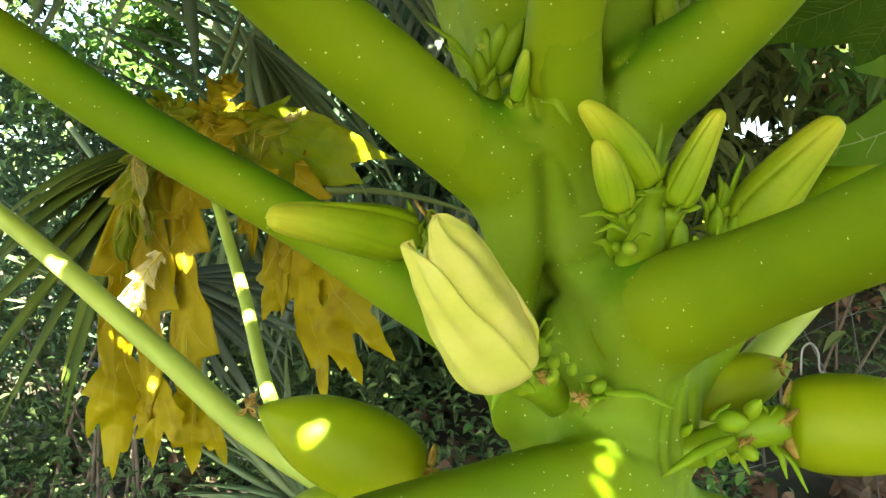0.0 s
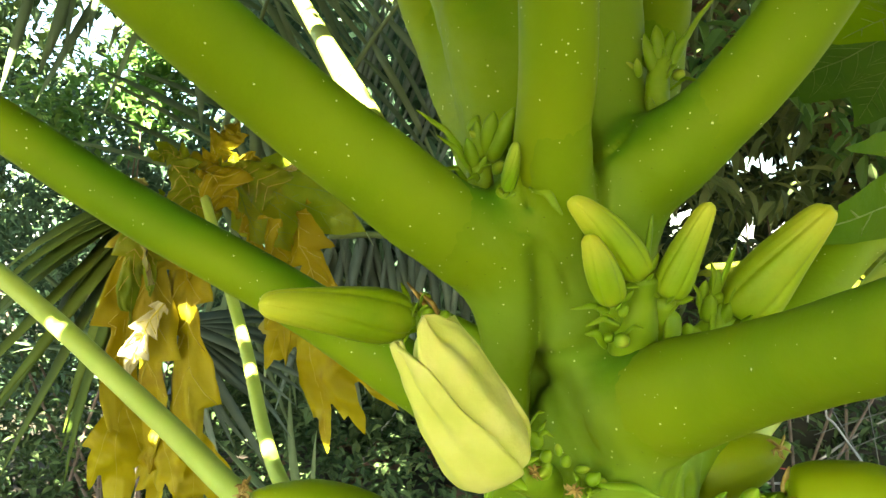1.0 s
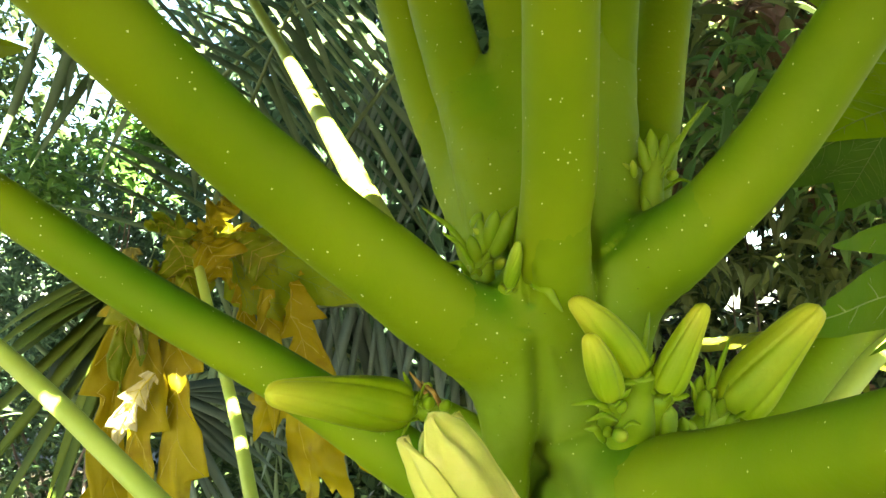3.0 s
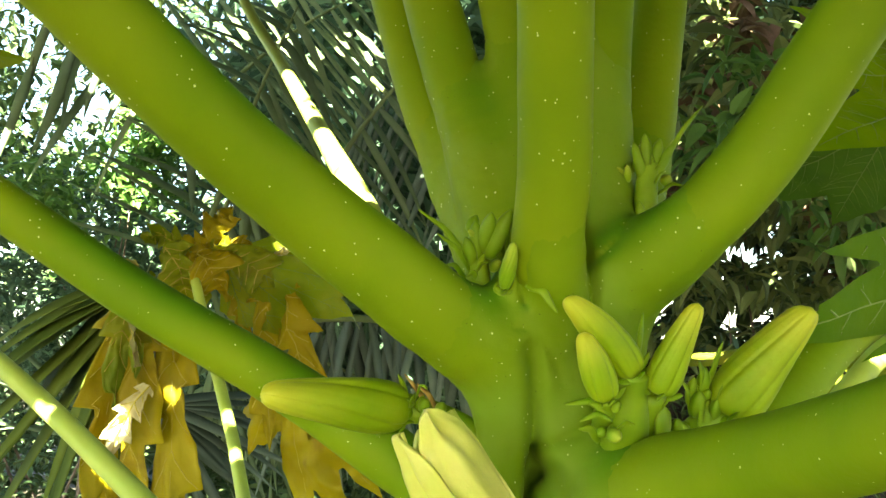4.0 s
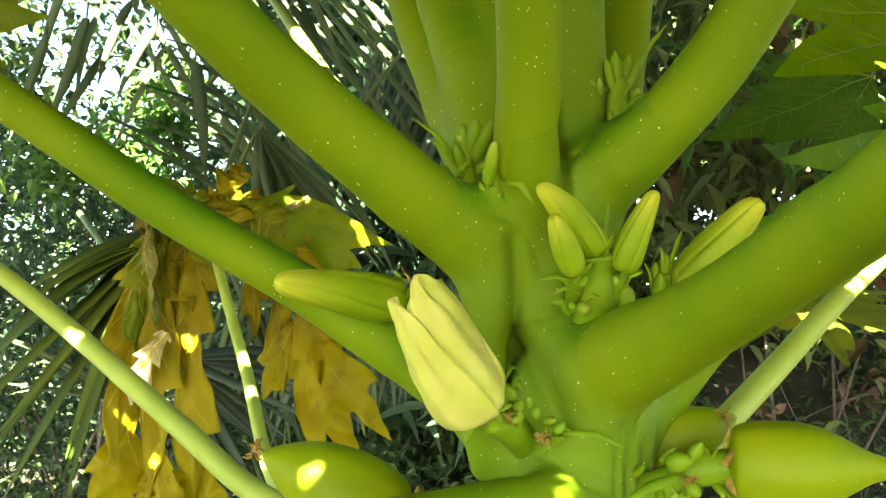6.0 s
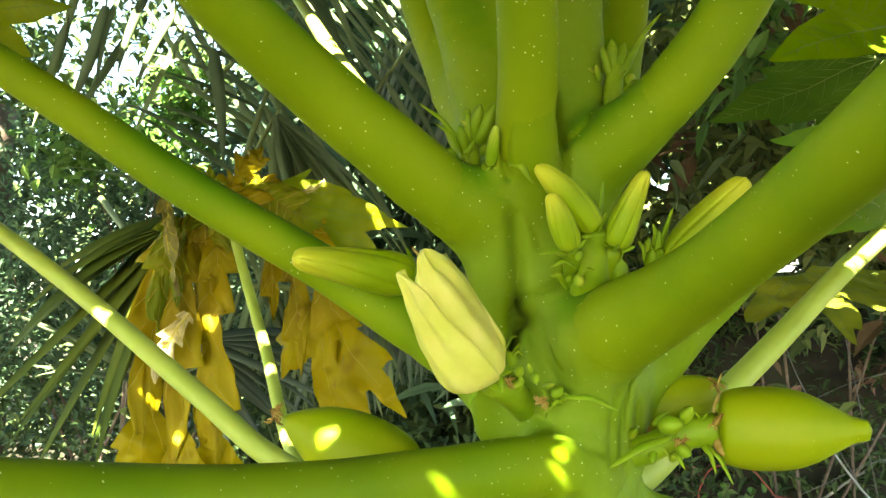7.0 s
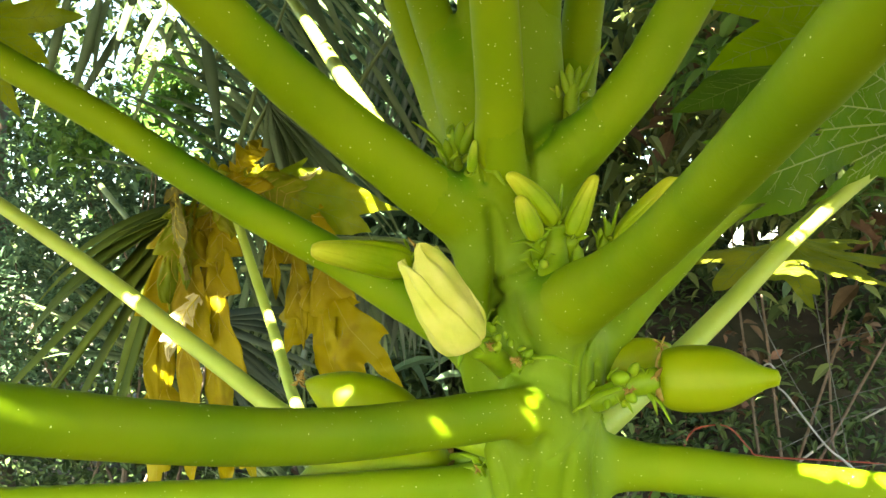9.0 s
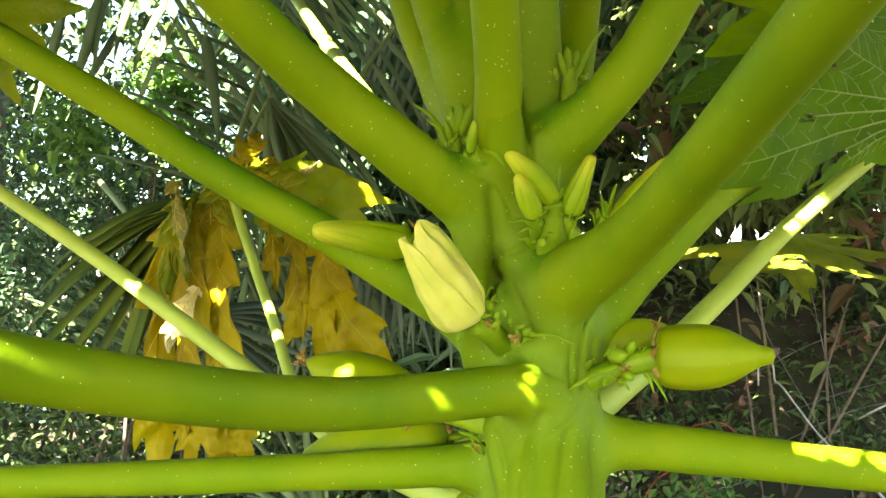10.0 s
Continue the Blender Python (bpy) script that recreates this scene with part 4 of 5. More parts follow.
# leaf blades
def blade(parent, place, lobes, mat, seed, web=0.35, teeth=3.0, bite=0.35, wave=0.06, cup=0.10, veins=VEIN, holes=(), name="leaf", label="", flat_vein=False, sides=12):
    """A palmate blade in the plane of place; lobes are (degrees from y towards x, length, half width), joined by a web; holes are (x, y, radius along, radius across, degrees)."""
    rnd = random.Random(seed)
    size = max(l[1] for l in lobes)
    ph = [(rnd.uniform(0, 1), rnd.uniform(0, 1)) for _ in lobes]
    lo, hi = min(l[0] for l in lobes) - 24, max(l[0] for l in lobes) + 24
    rays, rows = 240, 26

    def inside(k, along, off):
        a, L, w = lobes[k]
        s = along / L
        if s < 0 or s > 1:
            return False
        saw = (s * teeth + ph[k][0 if off < 0 else 1]) % 1.0
        env = w * (0.55 + 0.75 * math.sin(math.pi * min(1, 0.15 + 0.62 * s)) * 0.6) * (1 if s < 0.55 else (1 - ((s - 0.55) / 0.45) ** 1.25))
        return abs(off) < env * (1 - bite + bite * 1.5 * saw)

    def reach(th):
        best = size * web * (0.6 + 0.25 * math.sin(th * 5 + seed))
        for k, (a, L, w) in enumerate(lobes):
            d = th - radians(a)
            if abs(d) > 1.3:
                continue
            for n in range(150, 8, -1):
                r = L * n / 150
                if inside(k, r * math.cos(d), r * math.sin(d)):
                    best = max(best, r)
                    break
        return best

    def height(x, y):
        r = math.hypot(x, y) / size
        return -cup * size * r * r + wave * size * noise.noise(Vector((x, y, seed * 0.37)) * (3.2 / size)) + 0.35 * wave * size * noise.noise(Vector((x, y, seed)) * (9 / size))

    bm = bmesh.new()
    grid, rim = [], []
    for i in range(rays + 1):
        th = radians(lo + (hi - lo) * i / rays)
        R = reach(th) * (1 + 0.012 * math.sin(th * 40 + seed))
        rim.append(R)
        row = []
        for j in range(rows + 1):
            r = R * j / rows
            x, y = r * math.sin(th), r * math.cos(th)
            row.append(bm.verts.new((x, y, height(x, y))))
        grid.append(row)
    for i in range(rays):
        for j in range(rows):
            c4 = (grid[i][j], grid[i + 1][j], grid[i + 1][j + 1], grid[i][j + 1])
            mx, my = sum(v.co.x for v in c4) / 4, sum(v.co.y for v in c4) / 4
            cut = False
            for hx, hy, ra, rb, deg in holes:
                ca, sa = math.cos(radians(deg)), math.sin(radians(deg))
                u, w = (mx - hx) * ca + (my - hy) * sa, (my - hy) * ca - (mx - hx) * sa
                if (u / ra) ** 2 + (w / rb) ** 2 < 1 + 0.5 * noise.noise(Vector((mx, my, 0)) * 120):
                    cut = True
            if not cut:
                bm.faces.new(c4)
    for v in bm.verts:
        v.co = place @ v.co
    bmesh.ops.delete(bm, geom=[v for v in bm.verts if not v.link_faces], context="VERTS")
    bmesh.ops.remove_doubles(bm, verts=bm.verts, dist=size * 1e-4)
    ob = part(name, bm, mat, parent, label)
    bm = bmesh.new()

    def limit(x, y):
        th = math.degrees(math.atan2(x, y))
        if th < lo or th > hi:
            return 0
        for hx, hy, ra, rb, deg in holes:
            if math.hypot(x - hx, y - hy) < 0.8 * max(ra, rb):
                return 0
        return 0.95 * rim[round((th - lo) / (hi - lo) * rays)]

    def run(x0, y0, deg, length, r0, own):
        pts, steps = [], 40 if deg == own else 12
        for k in range(steps + 1):
            u = k / steps
            d = radians(deg - 0.32 * u * (deg - own))
            x, y = x0 + length * u * math.sin(d), y0 + length * u * math.cos(d)
            th = math.degrees(math.atan2(x, y))
            if math.hypot(x, y) > limit(x, y) or deg != own and any(abs(th - l[0]) < abs(th - own) - 1 for l in lobes):
                break
            pts.append((*(place @ Vector((x, y, height(x, y)))), r0 * (1 - 0.8 * u)))
        if len(pts) > 2:
            tube(bm, pts, 5, 1)

    for a, L, w in lobes:
        run(0, 0, a, L * 0.98, size * 0.0034, a)
        for j in range(1, sides):
            for sgn in (-1, 1):
                r0 = L * (j + 0.2 * sgn) / (sides + 0.5)
                x0, y0, tilt, go = r0 * math.sin(radians(a)), r0 * math.cos(radians(a)), sgn * rnd.uniform(38, 55), w * 1.2
                run(x0, y0, a + tilt, go, size * 0.0014, a)
                for u, side in ((0.35, 34), (0.55, -32), (0.75, 30)):
                    bend = radians(a + tilt)
                    run(x0 + u * go * math.sin(bend), y0 + u * go * math.cos(bend), a + tilt + side * sgn, 0.32 * go, size * 0.0007, a)
    part("vein", bm, veins, parent if flat_vein else ob)
    return ob


def facing(at, along, normal):
    return basis(at, along, normal)


# green leaves on the right
def aim(origin, towards, beside):
    """A plane through three places: y runs to the second, x leans to the third."""
    o = Vector(origin)
    y = Vector(towards) - o
    return basis(o, y, y.cross(Vector(beside) - o) * -1)


blade(papaya, aim((0.3134, 0.42, 0.8856), (0.122, 0.290, 0.822), (0.138, 0.291, 0.855)), [(7.5, 0.226, 0.014), (1.2, 0.262, 0.019), (-5, 0.200, 0.014), (-10, 0.120, 0.011), (14, 0.170, 0.020), (26, 0.150, 0.026), (46, 0.12, 0.03)], LEAF_MID, 3, 0.30, 1.6, 0.22, 0.03, 0.02,
      holes=((0.0166, 0.1314, 0.0055, 0.0028, 100), (-0.0118, 0.104, 0.011, 0.0024, 100), (-0.0150, 0.121, 0.010, 0.0040, 112), (-0.0205, 0.134, 0.009, 0.0040, 112)), label="green lobed papaya leaf with ragged holes")
blade(papaya, aim((0.302, 0.47, 0.968), (0.152, 0.345, 0.906), (0.190, 0.404, 0.955)), [(0, 0.205, 0.022), (16, 0.160, 0.026), (38, 0.13, 0.035)], LEAF_LIT, 5, 0.5, 1.2, 0.22, 0.03, 0.03, label="bright green lobed papaya leaf")
blade(papaya, aim((0.352, 0.66, 0.990), (0.190, 0.60, 0.919), (0.31, 0.60, 0.90)), [(0, 0.182, 0.030), (24, 0.13, 0.03), (-26, 0.10, 0.030)], LEAF, 8, 0.4, 1.4, 0.22, 0.03, 0.03, label="shaded green lobed papaya leaf")
blade(papaya, facing((0.425, 1.02, 0.825), (0.1, -0.85, -0.24), (0.0, -0.28, 0.95)), [(-100, 0.17, 0.028), (-62, 0.19, 0.03), (-25, 0.19, 0.03), (12, 0.20, 0.03), (45, 0.18, 0.03), (80, 0.17, 0.028)], LEAF_LIGHT, 11, 0.3, 2.2, 0.4, 0.05, 0.12, label="yellow-green sunlit lobed leaf")
blade(papaya, aim((-0.4307, 0.68, 1.0466), (-0.3124, 0.66, 1.0399), (-0.3436, 0.66, 0.9996)), [(0, 0.121, 0.022), (26, 0.102, 0.022), (54, 0.116, 0.020)], LEAF_SHADE, 14, 0.35, 2.4, 0.35, 0.05, 0.03, label="shaded yellowish lobed leaf")


# withered yellow leaf: lobes hang down as crumpled, deeply toothed ribbons
def hanging_lobe(parent, top, bottom, width, mat, seed, turn=0.0, sag=0.03, teeth=3.0, name="lobe"):
    rnd = random.Random(seed)
    top, bottom = Vector(top), Vector(bottom)
    mid = top.lerp(bottom, 0.4) + Vector((0.25 * (bottom.x - top.x), -0.012, sag))
    n, nv = 40, 12
    side0 = Vector(turn) if isinstance(turn, tuple) else Vector((math.cos(turn), math.sin(turn), 0.15 * math.sin(seed)))
    ph = [rnd.uniform(0, 1) for _ in range(2)] + [rnd.uniform(0, 6.3) for _ in range(2)]
    line = []
    for i in range(n + 1):
        s = i / n
        q = top * (1 - s) ** 2 + mid * 2 * s * (1 - s) + bottom * s * s
        t = ((mid - top) * (1 - s) + (bottom - mid) * s).normalized()
        line.append((q, t))
    bm = bmesh.new()
    layers = []
    for lay in (0, 1):
        grid = []
        for i, (q, t) in enumerate(line):
            s = i / n
            twist = 0.5 * math.sin(s * 4 + ph[2])
            side = (side0 - t * side0.dot(t)).normalized()
            nor = side.cross(t)
            side, nor = side * math.cos(twist) + nor * math.sin(twist), nor * math.cos(twist) - side * math.sin(twist)
            env = (0.30 + 0.70 * math.sin(math.pi * min(1.0, 0.1 + 0.72 * s))) * (1 if s < 0.8 else max(0.0, 1 - ((s - 0.8) / 0.2) ** 1.4))
            row = []
            for j in range(nv + 1):
                v = 2 * j / nv - 1
                saw = (s * teeth + ph[0 if v < 0 else 1]) % 1.0
                edge = 0.40 + 0.72 * saw ** 1.1 + 0.05 * noise.noise(Vector((s * 30, v, seed)))
                w = 0.5 * width * env * edge * v
                crease = 0.22 * width * (1 - abs(v)) * math.cos(s * 6 + ph[3]) + 0.30 * width * noise.noise(Vector((s * 5, v * 1.3, seed * 3.1))) + 0.20 * width * noise.noise(Vector((s * 14, v * 3, seed)))
                row.append(bm.verts.new(q + side * w + nor * (0.55 * crease - lay * 0.0005) + t * (0.10 * width * abs(v) * saw)))
            grid.append(row)
        layers.append(grid)
    for grid in layers:
        for i in range(n):
            for j in range(nv):
                bm.faces.new((grid[i][j], grid[i][j + 1], grid[i + 1][j + 1], grid[i + 1][j]))
    a, b = layers
    for i in range(n):
        for j in (0, nv):
            bm.faces.new((a[i][j], a[i + 1][j], b[i + 1][j], b[i][j]))
    veins = [[(*grid[i][nv // 2].co, 0.0009 * (1.1 - i / n)) for i in range(0, n + 1, 4)]]
    for i in range(4, n - 6, 6):
        for end in (1, nv - 1):
            veins.append([(*grid[min(n, i + k)][nv // 2 + (end - nv // 2) * k // 4].co, 0.0005) for k in range(0, 5)])
    ob = link(name, bm, mat, parent)
    bm = bmesh.new()
    for v in veins:
        tube(bm, v, 5, 1)
    link("vein", bm, VEIN_YELLOW, parent)
    return ob


bm = bmesh.new()
turned(round_profile([(0, 0.004), (0.3, 0.009), (0.7, 0.008), (1, 0.003)]), 0.022, basis((-0.246, 0.898, 0.912), (-0.2, 0.1, 1)), 5, 0.2, 0.5, 20, 10, 0, bm)
withered = part("withered_leaf", bm, YELLOW, papaya, "withered hanging yellow papaya leaf")
for top, bottom, width, mat, seed, turn, sag in (
        ((-0.300, 0.897, 0.885), (-0.322, 0.880, 0.640), 0.062, YELLOW, 1, 0.2, 0.03),
        ((-0.285, 0.890, 0.890), (-0.288, 0.878, 0.620), 0.060, YELLOW, 2, -0.3, 0.03),
        ((-0.268, 0.895, 0.890), (-0.246, 0.885, 0.610), 0.058, YELLOW, 3, 0.3, 0.03),
        ((-0.295, 0.885, 0.890), (-0.306, 0.872, 0.760), 0.040, YELLOW_GREEN, 4, 0.8, 0.02),
        ((-0.280, 0.885, 0.892), (-0.286, 0.868, 0.790), 0.030, YELLOW_GREEN, 14, -0.7, 0.02),
        ((-0.265, 0.900, 0.895), (-0.245, 0.893, 0.790), 0.048, YELLOW, 5, 0.1, 0.02),
        ((-0.175, 0.920, 0.890), (-0.165, 0.928, 0.715), 0.045, YELLOW, 11, 0.3, 0.02),
        ((-0.155, 0.925, 0.890), (-0.125, 0.932, 0.720), 0.060, YELLOW, 12, -0.3, 0.02),
        ((-0.200, 0.925, 0.905), (-0.197, 0.932, 0.775), 0.030, YELLOW, 17, 0.2, 0.01),
        ((-0.240, 0.905, 0.915), (-0.208, 0.915, 0.965), 0.040, YELLOW, 13, 0.2, 0.01),
        ((-0.225, 0.905, 0.915), (-0.185, 0.905, 0.925), 0.022, YELLOW, 18, (0, -0.4, 0.9), 0.01),
        ((-0.265, 0.885, 0.918), (-0.238, 0.880, 0.850), 0.060, YELLOW_GREEN, 21, 0.2, 0.01),
        ((-0.245, 0.888, 0.918), (-0.205, 0.886, 0.866), 0.060, YELLOW, 22, -0.2, 0.01),
        ((-0.225, 0.895, 0.916), (-0.160, 0.900, 0.880), 0.050, YELLOW_GREEN, 23, (0.2, -0.4, 0.9), 0.01),
        ((-0.250, 0.900, 0.915), (-0.290, 0.895, 0.925), 0.036, YELLOW_GREEN, 15, (0, -0.4, 0.9), 0.02),
        ((-0.178, 0.918, 0.911), (-0.132, 0.920, 0.926), 0.014, PALE_DRY_SUNLIT, 16, (0, -0.4, 0.9), 0.0),
        # pale scrap put here as the white of a sun patch
        ((-0.270, 0.862, 0.782), (-0.306, 0.862, 0.712), 0.030, PALE_DRY_SUNLIT, 19, 0.4, 0.0),
        ((-0.297, 0.862, 0.905), (-0.283, 0.858, 0.800), 0.030, PALE_DRY_GREEN, 24, -0.5, 0.01)):
    hanging_lobe(withered, top, bottom, width, mat, seed, turn, sag, 1.3 if seed > 20 else 3.0)

DOWN = (0, 0, -1)
for place, along, normal, lobes, mat, seed, vm in (
        ((-0.215, 0.905, 0.912), DOWN, (0.05, -0.9, 0.45), [(-79, 0.172, 0.024), (-66, 0.150, 0.034), (-52, 0.125, 0.034), (-36, 0.10, 0.03), (-20, 0.08, 0.025), (-92, 0.11, 0.02)], YELLOW_GREEN, 6, VEIN),
        ((-0.150, 0.930, 0.800), DOWN, (-0.1, -0.95, 0.2), [(-9, 0.182, 0.026), (-22, 0.178, 0.026), (-37, 0.170, 0.026), (22, 0.10, 0.025)], YELLOW, 7, VEIN_YELLOW),
        ((-0.320, 0.880, 0.690), DOWN, (0.2, -0.95, 0.1), [(4, 0.140, 0.020), (19, 0.10, 0.016), (-19, 0.095, 0.016)], YELLOW, 8, VEIN_YELLOW),
        ((-0.285, 0.877, 0.670), DOWN, (-0.3, -0.95, 0.1), [(5, 0.106, 0.018), (-20, 0.085, 0.015), (22, 0.07, 0.013)], YELLOW, 9, VEIN_YELLOW),
        ((-0.247, 0.884, 0.660), DOWN, (0.2, -0.95, 0.1), [(2, 0.106, 0.020), (-18, 0.10, 0.016), (20, 0.07, 0.014)], YELLOW, 10, VEIN_YELLOW)):
    blade(withered, basis(place, along, normal), lobes, mat, seed, 0.50 if seed == 6 else 0.42, 1.4 if seed == 6 else 2.3, 0.2 if seed == 6 else 0.45, 0.12 if seed == 6 else 0.20, 0.26 if seed == 6 else 0.08, vm, name="lobe", flat_vein=True, sides=6 if vm == VEIN else 1,
          holes=((-0.030, 0.062, 0.012, 0.006, 80),) if seed == 7 else ())


# ---- palms behind ----
def leaflet_mesh(name, length, width, droop, fold, mat, bend=0.0):
    """A narrow folded palm leaflet along y that arches down."""
    n = 9
    verts, faces = [], []
    for i in range(n + 1):
        s = i / n
        w = width * min(1, 0.45 + 4 * s) * (1 - s ** 2.6) * 0.5 + 0.0004
        y = length * s * (1 - 0.35 * droop * s)
        z = -length * droop * s * s * 0.8
        x = bend * length * s * s
        verts += [(x - w, y, z + fold * w), (x, y, z), (x + w, y, z + fold * w), (x, y, z - 0.0006)]
    for i in range(n):
        a, b = 4 * i, 4 * i + 4
        faces += [(a, a + 1, b + 1, b), (a + 1, a + 2, b + 2, b + 1), (a + 2, a + 3, b + 3, b + 2), (a + 3, a, b, b + 3)]
    me = bpy.data.meshes.new(name)
    me.from_pydata(verts, [], faces)
    me.materials.append(mat)
    me.polygons.foreach_set("use_smooth", [True] * len(me.polygons))
    return me


palm = thing("palm", (-1.5, 2.6, 0.0), "fan palm with drooping grey-green leaves", "palm")
bm = bmesh.new()
tube(bm, [(-1.5, 2.6, -0.05, 0.14), (-1.5, 2.6, 0.6, 0.13), (-1.48, 2.6, 1.4, 0.12)], 18, 6, 0.25)
part("trunk", bm, TWIG, palm)


def fan(centre, first, last, count, length, width, mat, seed, droop=0.3, toward=-0.15, reach=0.0, stalk=None):
    """A fan leaf: segments spread from one point between two angles (degrees from x towards z)."""
    rnd = random.Random(seed)
    centre = Vector(centre)
    a = radians((first + last) / 2)
    back = Vector((-math.cos(a) * 0.35, 0.35, -math.sin(a) * 0.35 + 0.08))
    back = Vector(stalk) if stalk else back
    bm = bmesh.new()
    tube(bm, [(*(centre - back * 0.06), 0.003), (*(centre + back * 0.4), 0.0045), (*(centre + back * 1.1 + Vector((0, 0.05, -0.04))), 0.006)], 8, 6)
    if count == 1:
        bm.free()
        bm = bmesh.new()
        tube(bm, [(*centre, 0.002), (*(centre + Vector((0.002, 0, 0.03))), 0.002)], 6, 2)
    ob = part("fan_leaf", bm, RACHIS, palm)
    shapes = [leaflet_mesh("leaflet", length * k, width * w, droop * q, 0.45, mat, b) for k, w, q, b in ((1, 1, 1, 0.05), (0.92, 0.85, 1.3, -0.06), (1.06, 1.1, 0.7, 0.1), (0.85, 0.9, 1.1, -0.12))]
    for i in range(count):
        a = radians(first + (last - first) * (i + rnd.uniform(-0.3, 0.3)) / max(1, count - 1))
        d = Vector((math.cos(a), toward + rnd.uniform(-0.18, 0.18), math.sin(a)))
        m = basis(centre + d * reach, d, (rnd.uniform(-0.5, 0.5), -0.7, 0.7))
        k = rnd.uniform(0.8, 1.12)
        lf = new("leaflet", rnd.choice(shapes))
        lf.parent = ob
        lf.matrix_basis = m @ Matrix.Diagonal((rnd.uniform(0.8, 1.2), k, k, 1))


def frond(start, end, count, length, width, mat, seed, lower, upper, droop=0.25, sag=0.05, one_side=False):
    """A feather leaf: a rib with long leaflets on both sides (angles in degrees from x towards z)."""
    rnd = random.Random(seed)
    start, end = Vector(start), Vector(end)
    rib = [start.lerp(end, s) + Vector((0, 0, sag * 4 * s * (1 - s))) for s in (0, 0.25, 0.5, 0.75, 1)]
    bm = bmesh.new()
    tube(bm, [(*p, 0.0065 - 0.0045 * k / 4) for k, p in enumerate(rib)], 8, 6)
    ob = part("feather_leaf", bm, RACHIS, palm)
    line = spline([tuple(p) for p in rib], 20)
    shapes = [leaflet_mesh("leaflet", length * k, width * w, droop * q, 0.45, mat, b) for k, w, q, b in ((1, 1, 1, 0.03), (0.92, 0.85, 1.2, -0.04), (1.06, 1.1, 0.8, 0.05))]
    for i in range(count):
        s = (i + rnd.uniform(-0.3, 0.3)) / count
        p = Vector(line[min(len(line) - 1, max(0, int(s * (len(line) - 1))))])
        a = radians((lower if one_side or i % 2 else upper) + rnd.gauss(0, 4))
        d = Vector((math.cos(a), rnd.uniform(-0.3, 0.1), math.sin(a)))
        k = rnd.uniform(0.8, 1.1) * (1.1 - 0.5 * s)
        lf = new("leaflet", rnd.choice(shapes))
        lf.parent = ob
        lf.matrix_basis = basis(p, d, (rnd.uniform(-0.3, 0.3), -0.8, 0.6)) @ Matrix.Diagonal((rnd.uniform(0.8, 1.2), k, k, 1))


fan((-0.302, 0.935, 0.884), 188, 218, 5, 0.29, 0.0260, PALM_OLIVE, 1, 0.25, toward=0.0, stalk=(0.005, 0.12, 0.02))
fan((-0.302, 0.935, 0.884), 226, 264, 10, 0.34, 0.0205, PALM_OLIVE, 41, 0.08, toward=0.0, stalk=(0.005, 0.12, 0.02))
fan((-0.283, 1.35, 1.097), -96, -38, 17, 0.30, 0.0140, PALM, 2, 0.10, stalk=(-0.10, 0.03, -0.18))
frond((-0.40, 1.50, 0.96), (-0.24, 1.52, 1.42), 34, 0.30, 0.013, PALM, 23, -62, 150, 0.15, 0.02)
frond((-0.22, 1.62, 1.08), (0.02, 1.70, 1.42), 30, 0.30, 0.012, PALM, 24, -52, 128, 0.2, 0.03)
frond((-0.12, 1.75, 1.36), (0.10, 1.60, 1.00), 30, 0.28, 0.012, PALM_BLUE, 25, -20, -110, 0.2, 0.03)
frond((-0.55, 1.85, 1.25), (-0.10, 1.90, 1.62), 40, 0.40, 0.015, PALM, 26, -50, 120, 0.2, 0.05)
fan((-0.360, 1.20, 0.740), 12, -78, 17, 0.25, 0.014, PALM_BLUE, 3, 0.35)
fan((-0.190, 1.30, 0.385), 95, 190, 18, 0.24, 0.013, PALM, 4, 0.3)
frond((-0.17, 1.32, 0.86), (0.10, 1.30, 0.80), 26, 0.26, 0.014, PALM_BLUE, 5, -104, -80, 0.15, 0.02)
frond((-0.36, 1.45, 0.82), (-0.10, 1.45, 0.76), 24, 0.26, 0.013, PALM, 28, -70, -112, 0.2, 0.02)
# long blades that hang before the bright sky
for k, (x, z, lean) in enumerate(((-0.60, 1.345, 252), (-0.625, 1.33, 262), (-0.50, 1.315, 240), (-0.695, 1.30, 262), (-0.485, 1.275, 246), (-0.545, 1.36, 246), (-0.43, 1.25, 285), (-0.66, 1.40, 248), (-0.57, 1.29, 236))):
    fan((x, 1.50, z), lean, lean + 3, 1, 0.22, 0.019, PALM, 60 + k, 0.1)
fan((-0.62, 1.8, 0.62), 20, 170, 18, 0.34, 0.015, PALM, 14, 0.3)


